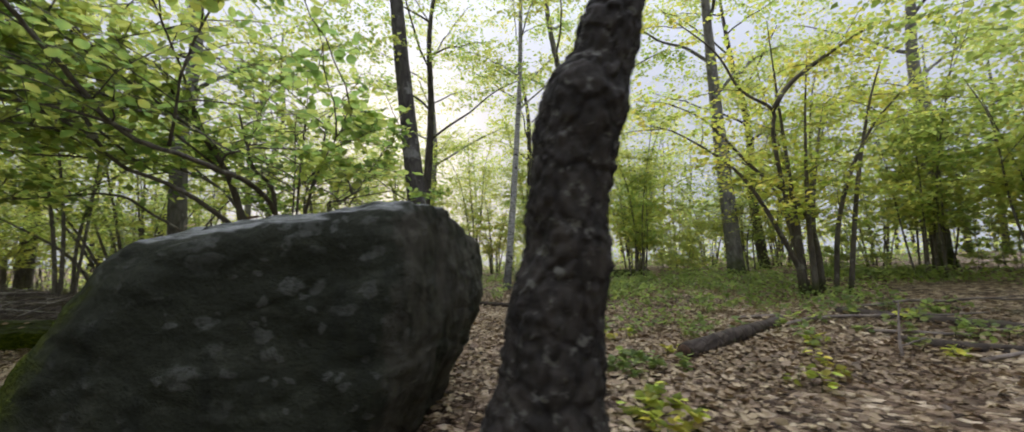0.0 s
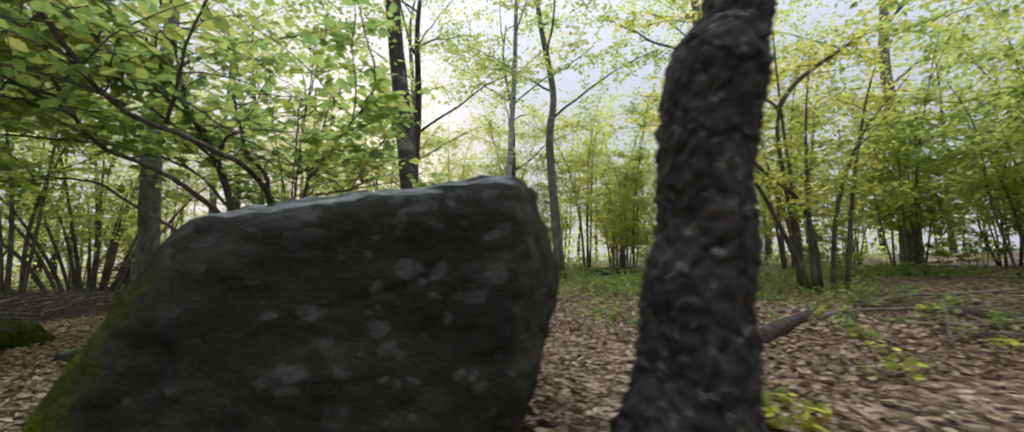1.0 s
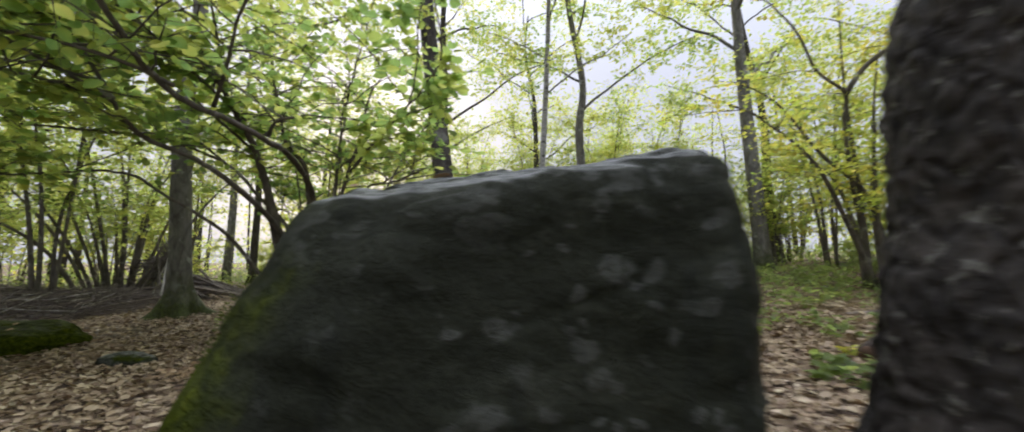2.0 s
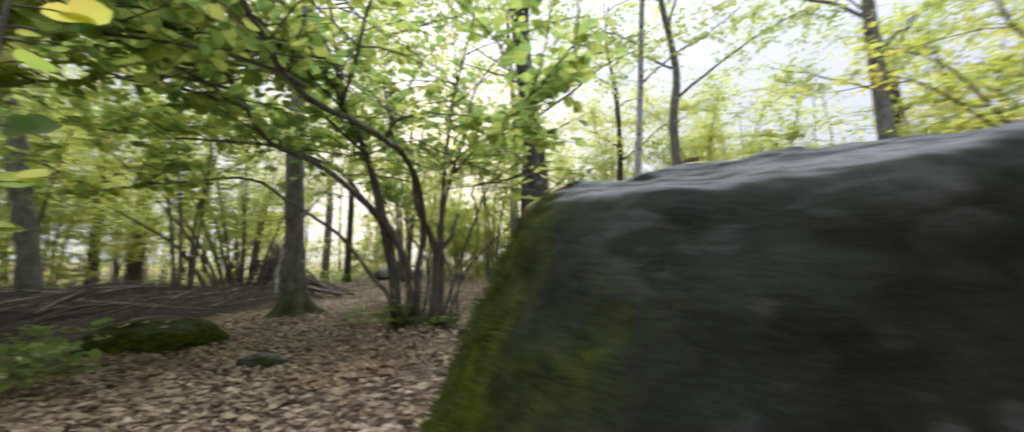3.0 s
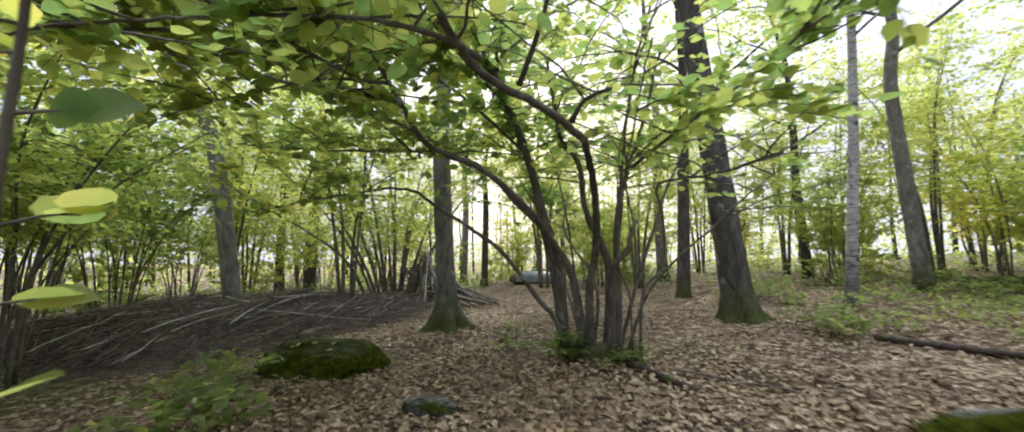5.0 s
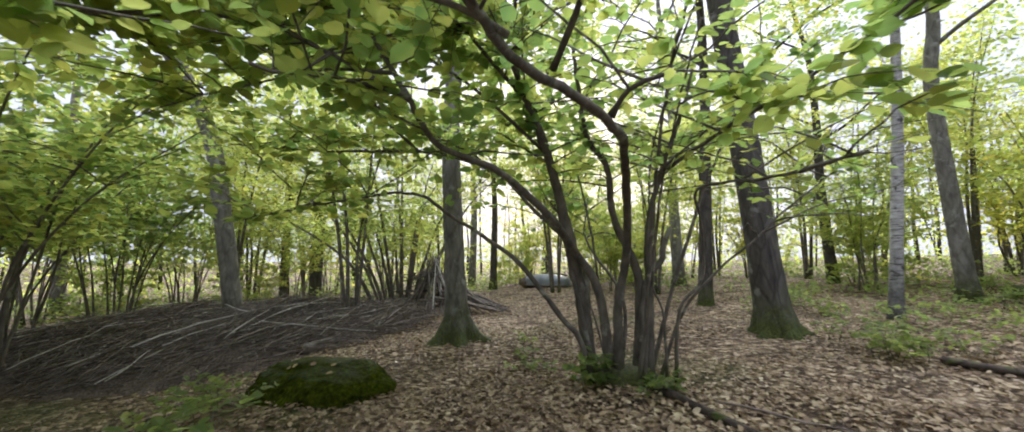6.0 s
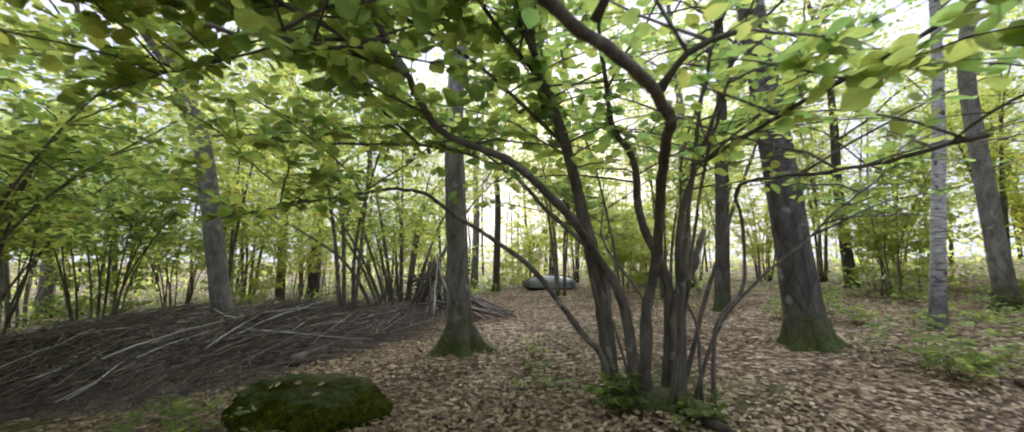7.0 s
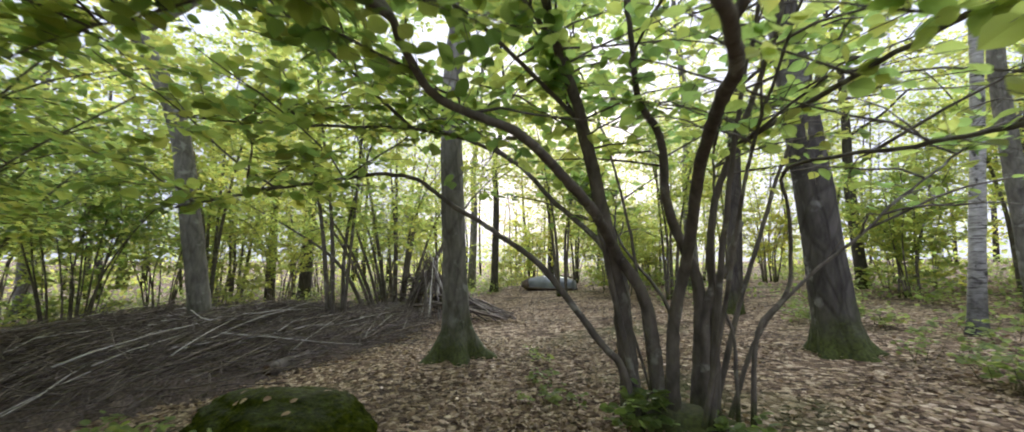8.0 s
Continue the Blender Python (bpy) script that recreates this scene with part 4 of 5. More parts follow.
# ---- hazel clumps of the wood: a few builds, copied ----
def shrub(name, base, label, seed, stems, height, lean, leaf_mat, leaves, leaf_size, lines=None, spread_r=0.35, bark=BARK_HAZEL, stem_r=0.03, bare=0.3, group="hazel shrubs of the wood"):
    g = np.random.default_rng(seed)
    ob = thing(name, base, label, "shrub", group)
    paths = [smooth_path(local(l, base), 0.12) for l in (lines or [])]
    for i in range(stems):
        a = i * 2.4 + g.uniform(-0.5, 0.5)
        out = lean * g.uniform(0.3, 1.1)
        h = height * g.uniform(0.6, 1.05)
        x, y = spread_r * math.cos(a) * g.uniform(0.3, 1), spread_r * math.sin(a) * g.uniform(0.3, 1)
        c, s = math.cos(a), math.sin(a)
        paths.append(smooth_path([(x, y, -0.1), (x + 0.12 * out * c, y + 0.12 * out * s, h * 0.35), (x + 0.45 * out * c, y + 0.45 * out * s, h * 0.72), (x + out * c, y + out * s, h)] + np.r_[[(0, 0, 0)], g.normal(0, 0.06, (3, 3))], 0.2))
    s_all, d_all, l_all, bits = [], [], [], []
    per = max(1, leaves // (len(paths) * 8 * 7))
    for p in paths:
        part("stem", tube(p, spread([stem_r * g.uniform(0.7, 1.2), stem_r * 0.6, 0.006], len(p)), 6), bark, ob)
        for k in range(6):
            u = bare + (0.97 - bare) * (k + g.uniform(0, 1)) / 6
            a = g.uniform(0, 6.28)
            sub = bent(g, p[int(u * (len(p) - 1))], (math.cos(a), math.sin(a), g.uniform(0, 0.6)), g.uniform(0.6, 1.4) * height / 4, 0.15, 0.25, 6, 0.1)
            bits.append(tube(sub, spread([0.009, 0.003], 6), 3))
            s, d, l = twigs_on(g, sub, 0.15, 1, per, 0.4 * height / 4, 0.6)
            s_all.append(s), d_all.append(d), l_all.append(l)
        s, d, l = twigs_on(g, p, bare, 1, 2 * per, 0.4 * height / 4, 0.6)
        s_all.append(s), d_all.append(d), l_all.append(l)
    part("branch_work", joined(bits), bark, ob, kind="stuff")
    s, d, l = np.vstack(s_all), np.vstack(d_all), np.concatenate(l_all)
    part("foliage", leaf_cloud(*twig_leaves(g, s, d, l, 7, leaf_size), LEAF_SIMPLE), leaf_mat, ob, smooth=False, kind="stuff")
    return ob


RIGHT = (4.8, 7.1, gz(4.8, 7.1))
shrub("hazel_shrub", RIGHT, "leaning hazel clump with yellow-green leaves", 61, 5, 4.2, 1.6, LEAF_YELLOW, 6000, 0.085, [
    [(4.67, 7.16, 0.20), (4.59, 7.10, 0.67), (4.26, 6.89, 1.74), (3.93, 6.59, 2.75), (3.87, 6.45, 3.12), (3.26, 6.23, 3.35), (2.76, 5.98, 3.84), (1.89, 5.65, 4.25)],
    [(4.94, 7.14, 0.20), (4.81, 7.05, 1.11), (4.42, 6.89, 1.74), (3.67, 6.74, 2.25), (2.85, 6.48, 2.92), (2.16, 6.25, 3.15)],
    [(4.75, 7.16, 0.20), (4.09, 6.85, 1.20), (3.29, 6.47, 2.09), (2.28, 6.12, 2.60), (1.73, 5.91, 2.69)],
    [(3.87, 6.45, 3.12), (4.07, 6.28, 3.49), (4.56, 5.99, 3.88), (5.14, 5.80, 4.27)],
    [(5.19, 6.91, 0.20), (5.35, 6.77, 1.92), (5.57, 6.63, 3.29), (5.84, 6.53, 4.23)]], stem_r=0.05)
FAN = np.array([-10.35, 11.7, gz(-10.35, 11.7)])
fan_lines = []
for i, lean in enumerate((-44, -33, -27, -22, -15, -11, -5, -1, 6, 9, 17, 28)):
    side = np.array([0.78, 0.62, 0]) * math.sin(radians(lean)) + np.array([-0.62, 0.78, 0]) * 0.34 * math.sin(i * 2.3)
    reach = 4.3 + 1.3 * math.sin(i * 2.9)
    foot = FAN + np.array([0.78, 0.62, 0]) * lean * 0.014 + np.array([-0.62, 0.78, 0]) * 0.18 * math.cos(i * 1.9)
    fan_lines.append([foot - (0, 0, 0.1), foot + side * reach * 0.25 + (0, 0, reach * 0.28), foot + side * reach * 0.62 + (0, 0, 0.66 * reach * math.cos(radians(lean))), foot + side * reach * 1.1 + (0, 0, 0.92 * reach * math.cos(radians(lean)))])
clump = shrub("hazel_shrub", tuple(FAN), "hazel clump with fanned grey stems by the stick shelter", 62, 3, 4.0, 1.2, LEAF_LIGHT, 6500, 0.085, fan_lines, stem_r=0.052, bare=0.5, bark=BARK_HAZEL)
root = cut_stone("stool", [(a, e, 1.0) for e in (5, 50) for a in range(0, 360, 60)], 0.8, STICK_DARK, 0.12, 4, 8)
root.data.transform(Matrix.Diagonal((0.75, 0.5, 0.38, 1)))
root.parent = clump

KINDS = [
    shrub("hazel_shrub", (-13.6, 15.0, gz(-13.6, 15.0)), "hazel shrub with thin stems and light green leaves", 63, 10, 4.4, 1.7, LEAF_LIGHT, 5600, 0.10, bare=0.38, stem_r=0.022),
    shrub("hazel_shrub", (4.2, 15.2, gz(4.2, 15.2)), "hazel shrub with thin stems and fresh green leaves", 64, 9, 4.0, 1.5, LEAF_YELLOW, 5400, 0.10),
    shrub("hazel_shrub", (-9.6, 4.0, gz(-9.6, 4.0)), "dense hazel shrub with dark green leaves", 65, 13, 4.6, 2.0, LEAF_GREEN, 8500, 0.10, bare=0.46, stem_r=0.023),
    shrub("sapling", (8.2, 8.6, gz(8.2, 8.6)), "young tree with upright thin stems and light leaves", 66, 6, 5.2, 1.1, LEAF_LIGHT, 7500, 0.095, stem_r=0.025, group="saplings of the wood"),
    shrub("young_tree", (-7.4, 16.0, gz(-7.4, 16.0)), "slim young tree with a high light green crown", 67, 4, 8.5, 2.2, LEAF_LIGHT, 9500, 0.105, stem_r=0.05, bare=0.35, spread_r=0.2, group="young trees of the wood"),
    shrub("bush", (-6.4, 19.0, gz(-6.4, 19.0)), "low bush with light green leaves down to the ground", 68, 9, 2.5, 1.7, LEAF_LIGHT, 3600, 0.115, stem_r=0.012, bare=0.06, spread_r=0.8, group="low bushes of the wood"),
]
for i, (x, y) in enumerate([(-14.8, 10.6), (-13.2, 17.8), (-10.8, 20.2), (-5.2, 20.4), (1.6, 17.6), (6.2, 16.6), (5.2, 13.8), (9.6, 12.2), (11.6, 10.0), (12.4, 7.4), (-17.6, 8.6), (-13.4, 3.4), (0.2, 24.2)]):
    copy_thing(KINDS[5], pose(x, y, gz(x, y), 0, 0, 47 * i) @ Matrix.Scale(0.7 + 0.06 * (i % 6), 4))
# plan of the copies: kind, x, y, turn, size
PLAN = [
    (2, -12.8, 5.2, 40, 1.0), (2, -15.0, 7.6, 130, 1.1), (0, -17.5, 10.4, 80, 1.05), (2, -11.8, 3.0, 200, 1.0), (0, -20, 13.5, 10, 1.1), (0, -14.8, 12.0, 280, 0.95),
    (0, -18.5, 17.0, 60, 1.1), (0, -15.2, 19.5, 150, 1.05), (1, -10.6, 21.5, 33, 1.0), (0, -7.2, 22.5, 99, 1.05), (1, -5.0, 21.0, 190, 0.9), (1, -1.0, 21.5, 270, 1.0),
    (0, 2.4, 20.0, 20, 1.0), (1, 5.4, 18.8, 110, 1.05), (0, 8.2, 18.0, 200, 1.0), (3, 3.2, 11.6, 15, 0.9), (3, 6.0, 11.4, 75, 0.85), (1, 9.6, 15.4, 300, 1.0),
    (0, 11.2, 13.2, 140, 1.05), (3, 9.4, 9.6, 210, 1.0), (1, 10.6, 7.6, 330, 1.0), (3, 7.8, 6.2, 25, 1.0), (0, 9.4, 4.6, 160, 1.05), (1, 12.4, 9.8, 66, 1.1),
    (0, -3.4, 23.5, 40, 1.0), (1, -6.2, 25.5, 130, 1.05), (0, -9.8, 26.5, 200, 1.1),
    (3, 0.9, 15.6, 130, 0.9), (2, -20.5, 8.2, 45, 1.1), (2, -17.4, 5.0, 175, 1.1), 
    (3, -5.6, 17.0, 220, 0.8), 
    (4, -9.5, 9.0, 40, 0.9), (4, -14, 9.5, 120, 1.0), (4, -4.2, 15.5, 200, 0.9), (4, 3.5, 17.0, 20, 1.0), (4, 8.0, 11.8, 310, 0.95), (4, 0.6, 20.5, 75, 1.1), (4, -12.2, 16.5, 160, 1.0),
    (4, -17.0, 12.2, 240, 1.05), (4, 11.5, 8.2, 90, 1.0), (4, -2.2, 24, 10, 1.2), (4, 6.2, 21, 130, 1.2), (4, -9, 24, 280, 1.2), (4, -20, 17, 33, 1.2), (2, -9.8, 2.2, 95, 0.95), (2, -14.6, 4.0, 10, 1.05),
    # copies with y below 0 are unseen, added to block light from behind
    (0, -6.5, -7.0, 30, 1.05), (0, 0.5, -7.4, 220, 1.05), (0, 7.0, -3.6, 60, 1.05), (4, -8.8, 1.4, 20, 0.95), (4, -12.5, -4.5, 80, 1.1), (4, 5.8, 3.4, 60, 0.9),
]
# unseen trees added behind the path, whose crowns hold back sky light
for i, (x, y) in enumerate([(-6.5, -8.5), (-1.5, -9.0), (4.5, -8.6), (-11.0, -1.8)]):
    tall_tree("tree", x, y, (x + 0.1, y, 3.0), 0.2, BARK_DARK, "unseen dark tree added behind the path to block the sky", 400 + i, 9, 0.3, LEAF_GREEN, 4000, 4.2, 12, 0.3, 0, 0.16, 10)
for k, x, y, turn, size in PLAN:
    copy_thing(KINDS[k], pose(x, y, gz(x, y), 0, 0, turn) @ Matrix.Scale(size, 4))


# ---- the far wood: one sheet of stems and leaf sprays all round ----
def far_wood():
    g = np.random.default_rng(77)
    stems, at = [], []
    for i in range(260):
        a, d = g.uniform(0, 6.28), g.uniform(24, 75) if i % 3 else g.uniform(24, 40)
        x, y = -3 + d * math.cos(a), 6 + d * math.sin(a)
        h = g.uniform(5, 13)
        z = gz(x, y)
        stems.append(tube(bent(g, (x, y, z - 0.1), (g.normal(0, 0.05), g.normal(0, 0.05), 1), h, n=5, wob=0.05), spread([g.uniform(0.05, 0.18), 0.03], 5), 6))
    part("trunk_stand", joined(stems), BARK_DARK, wood, kind="stuff")
    for n, low, high, bend, size, mat in ((13000, 24, 60, 1.2, 0.24, LEAF_GREEN), (13000, 24, 62, 1.2, 0.24, LEAF_YELLOW), (15000, 22, 50, 1.0, 0.22, LEAF_LIGHT)):
        a = np.where(g.uniform(0, 1, n) < 0.62, radians(100) + g.uniform(-1.25, 1.25, n), g.uniform(0, 6.28, n))
        d = low + (high - low) * g.uniform(0, 1, n) ** 1.2 + 2.4 * np.sin(a * 23 + np.sin(a * 7) * 2) + 1.2 * np.sin(a * 61)
        tall = 2.6 if bend == 1.0 else 9.5 + 2.4 * np.sin(a * 17 + 1) + 1.5 * np.sin(a * 41)
        z = g.uniform(0.02, 1, n) ** bend * tall
        p = np.stack([-3 + d * np.cos(a), 6 + d * np.sin(a), z], -1)
        p[:, 2] += ground_height(p[:, 0], p[:, 1])
        part("foliage", leaf_cloud(p, g.normal(0, 1, (n, 3)) * (1, 1, 0.5), unit(np.array([0, 0, 0.5]) + g.normal(0, 0.6, (n, 3))), size * g.uniform(0.5, 1.2, n), LEAF_SIMPLE), mat, wood, smooth=False, kind="stuff")


wood = thing("far_wood", (0, 0, 0), "distant stems and light green foliage of the wood", "woods", kind="stuff")
far_wood()


# ---- brushwood heap, logs and sticks ----
def stick_geo(g, start, way, length, r, sides=5, wob=0.08):
    p = bent(g, start, way, length, 0.02, 0.02, 7, wob)
    return tube(p, spread([r, r * 0.8, r * 0.35], 7), sides, 0.05, g)


def heap_height(x, y):
    """Height of the brushwood over the ground."""
    u = (x + 11.2) / 3.3
    w = (y - 7.7) / 3.4
    k = np.clip(1 - np.abs(u) ** 3 - np.abs(w) ** 3, 0, 1)
    return 0.46 * k ** 0.7 * (1 + 0.18 * np.sin(2.1 * x + 1.3 * y) + 0.12 * np.sin(4.1 * y - x))


def brushwood():
    g = np.random.default_rng(91)
    ob = thing("brushwood_heap", (0, 0, 0), "long low heap of dead grey-brown branches", "brushwood")
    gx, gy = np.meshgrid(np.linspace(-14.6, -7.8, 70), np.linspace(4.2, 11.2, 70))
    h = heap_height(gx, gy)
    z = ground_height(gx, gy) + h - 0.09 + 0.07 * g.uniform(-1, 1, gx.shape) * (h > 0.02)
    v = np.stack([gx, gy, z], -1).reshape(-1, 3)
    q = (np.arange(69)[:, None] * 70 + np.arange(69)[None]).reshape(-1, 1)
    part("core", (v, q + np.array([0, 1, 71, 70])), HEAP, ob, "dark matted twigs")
    fine = []
    for i in range(3200):
        x, y = g.uniform(-14.4, -8.0), g.uniform(4.4, 11.0)
        k = float(heap_height(x, y))
        if k < 0.005:
            continue
        a = radians(g.normal(112, 45))
        fine.append(stick_geo(g, (x, y, gz(x, y) + k * g.uniform(0.9, 1.1) + 0.02), (math.cos(a), math.sin(a), g.normal(0.04, 0.14)), g.uniform(0.35, 1.2), g.uniform(0.004, 0.009), 3, 0.16))
    for i in range(1500):
        x, y = g.uniform(-13.4, -7.8), g.uniform(4.2, 10.4)
        k = float(heap_height(x, y))
        if k < 0.01:
            continue
        a, reach = radians(g.normal(110, 20)), g.uniform(0.6, 2.2)
        ex, ey = x + reach * math.cos(a), y + reach * math.sin(a)
        lift = g.uniform(0.0, 0.06)
        s = np.array([x, y, gz(x, y) + k + lift])
        d = np.array([ex, ey, gz(ex, ey) + float(heap_height(ex, ey)) + lift]) - s
        fine.append(stick_geo(g, s, d, float(np.linalg.norm(d)), g.uniform(0.004, 0.010), 3, 0.10))
    half = len(fine) // 2
    part("twig_work", joined(fine[:half]), STICK_DARK, ob, kind="stuff")
    part("twig_work", joined(fine[half:]), STICK, ob, kind="stuff")
    # dead twigs that stand up out of the heap
    spikes = []
    for i in range(420):
        x, y = g.uniform(-14.2, -8.2), g.uniform(5.0, 11.0)
        k = float(heap_height(x, y))
        if k > 0.05:
            spikes.append(stick_geo(g, (x, y, gz(x, y) + k - 0.06), (g.normal(0, 0.6), g.normal(0, 0.6), 0.55), g.uniform(0.15, 0.5), g.uniform(0.003, 0.006), 3, 0.16))
    part("twig_work", joined(spikes), STICK, ob, kind="stuff")
    for i in range(310):
        x, y = g.uniform(-12.6, -7.8), g.uniform(4.2, 9.2)
        k = float(heap_height(x, y))
        if k < 0.01:
            continue
        a = radians(g.normal(107, 11) if i % 6 else g.uniform(40, 170))
        reach = g.uniform(1.0, 3.8)
        ex, ey = x + reach * math.cos(a), y + reach * math.sin(a)
        lift = g.uniform(0.0, 0.14)
        s = np.array([x, y, gz(x, y) + k + lift])
        d = np.array([ex, ey, gz(ex, ey) + float(heap_height(ex, ey)) + lift + g.uniform(0, 0.06)]) - s
        part("stick", stick_geo(g, s, d, float(np.linalg.norm(d)), g.uniform(0.005, 0.012), 5, 0.055), STICK_PALE if g.uniform() < 0.3 else STICK if g.uniform() < 0.5 else STICK_DARK, ob)


brushwood()


def log_thing(name, a, b, r, mat, label, seed, category="log", sides=20):
    """A fallen log with a sawn or broken pale end, lying between two places."""
    g = np.random.default_rng(seed)
    a, b = np.array(a, float), np.array(b, float)
    ob = thing(name, tuple(a), label, category)
    p = bent(g, (0, 0, 0), b - a, np.linalg.norm(b - a), 0, 0, 14, 0.03)
    p = smooth_path(p, 0.06)
    part("bark", trunk_tube(g, p, spread([r, r * 0.95, r * 0.7], len(p)), sides, 0, 0.05, 3, r * 0.06), mat, ob)
    t = unit(p[0] - p[3])
    s, f = tube(np.array([p[0] + t * r * 0.25, p[0] + t * (r * 0.34)]), (r * 0.8, r * 0.74), 16, 0.03, g)
    part("cut_end", (s, f), ROTTEN, ob, "dark rotten brown end")
    return ob


log_thing("log", (1.07, 3.44, gz(1.07, 3.44) + 0.045), (2.5, 4.5, gz(2.5, 4.5) + 0.02), 0.072, LOG_BARK, "dark fallen log with a broken end on the leaves", 101)
log_thing("log", (3.3, 4.75, gz(3.3, 4.75) + 0.02), (4.3, 3.1, gz(4.3, 3.1) + 0.025), 0.055, LOG_BARK, "brown fallen log with a little moss on the leaves", 102)
log_thing("log", (2.85, 3.55, gz(2.85, 3.55) + 0.015), (4.0, 2.4, gz(4.0, 2.4) + 0.02), 0.045, LOG_BARK, "dark rotting fallen log", 103)
log_thing("log", (-8.17, 6.70, gz(-8.17, 6.7) + 0.08), (-8.55, 9.7, gz(-8.55, 9.7) + 0.07), 0.085, LOG_DRY, "straight grey log along the brushwood heap", 104)
log_thing("log", (-3.52, 6.40, gz(-3.52, 6.40) + 0.03), (-2.75, 5.55, gz(-2.75, 5.55) + 0.02), 0.042, LOG_BARK, "short mossy log at the foot of the hazel", 105)
log_thing("log", (-0.95, 7.75, gz(-0.95, 7.75) + 0.05), (0.2, 6.9, gz(0.2, 6.9) + 0.035), 0.04, LOG_BARK, "thin mossy log among the herbs", 106)
log_thing("log", (2.4, 13.6, gz(2.4, 13.6) + 0.1), (4.0, 13.2, gz(4.0, 13.2) + 0.1), 0.14, BARK_DARK, "dark log lying beyond the trees", 107)


def loose_stick(a, way, length, r, mat, seed, label="dead branch lying on fallen leaves"):
    g = np.random.default_rng(seed)
    ob = new("stick", mesh_of("stick", joined([stick_geo(g, (0, 0, 0), way, length, r, 7, 0.12), stick_geo(g, np.array(way) * length * 0.5, np.array(way) + g.normal(0, 0.5, 3) * (1, 1, 0.3), length * 0.4, r * 0.6, 6)]), mat))
    ob.location = (*a, gz(*a) + r)
    return tagged(ob, label, "stick", "sticks on the ground")


loose_stick((2.55, 3.2), (0.16, 0.14, 0.35), 0.45, 0.012, STICK, 1, "grey forked branch standing in the leaves")
loose_stick((2.5, 4.4), (0.95, -0.25, 0.05), 1.8, 0.02, STICK, 2)
loose_stick((2.9, 3.9), (0.9, -0.4, 0.06), 1.6, 0.018, STICK, 3)
loose_stick((2.3, 5.0), (0.98, -0.1, 0.08), 2.2, 0.022, STICK, 4)
loose_stick((3.6, 5.1), (0.95, -0.3, 0.1), 2.0, 0.02, STICK, 5)
loose_stick((2.9, 3.0), (0.9, -0.2, 0.03), 1.5, 0.016, STICK, 6)
loose_stick((0.45, 2.9), (0.6, 0.2, 0.02), 0.5, 0.008, STICK, 7)
loose_stick((-3.1, 6.3), (0.8, -0.6, 0.02), 1.2, 0.012, STICK, 8)


def stick_shelter():
    g = np.random.default_rng(41)
    bx, by = -9.1, 11.5
    ob = thing("stick_shelter", (bx, by, gz(bx, by)), "rough shelter of grey dead branches leaned together", "shelter")
    for i in range(44):
        a = g.uniform(0, 6.28)
        r = g.uniform(0.45, 0.85)
        s = np.array([r * math.cos(a), r * math.sin(a), 0])
        e = np.array([-0.15, 0.05, 1.2]) + g.normal(0, 0.12, 3)
        d = e - s
        part("pole", stick_geo(g, s, d, np.linalg.norm(d) * g.uniform(1.0, 1.25), g.uniform(0.016, 0.035), 6, 0.04), STICK_PALE if i % 6 == 0 else STICK_DARK, ob)
    for i in range(40):
        s = np.array([g.uniform(-0.3, 0.6), g.uniform(-0.5, 0.3), g.uniform(0.25, 0.75)])
        e = np.array([g.uniform(1.0, 2.1), g.uniform(-0.6, 0.2), 0.04 + g.uniform(0, 0.1)])
        d = e - s
        part("pole", stick_geo(g, s, d, np.linalg.norm(d), g.uniform(0.018, 0.04), 6, 0.05), STICK_DARK if i % 4 else STICK, ob)
    for i in range(60):
        a = g.uniform(0, 3.14)
        s = np.array([g.uniform(-0.9, 0.1), g.uniform(-0.4, 0.4), g.uniform(0.15, 1.0)])
        part("pole", stick_geo(g, s, (math.cos(a), math.sin(a) * 0.5, g.normal(0, 0.25)), g.uniform(0.5, 1.1), g.uniform(0.012, 0.026), 5, 0.08), STICK_DARK, ob)


stick_shelter()


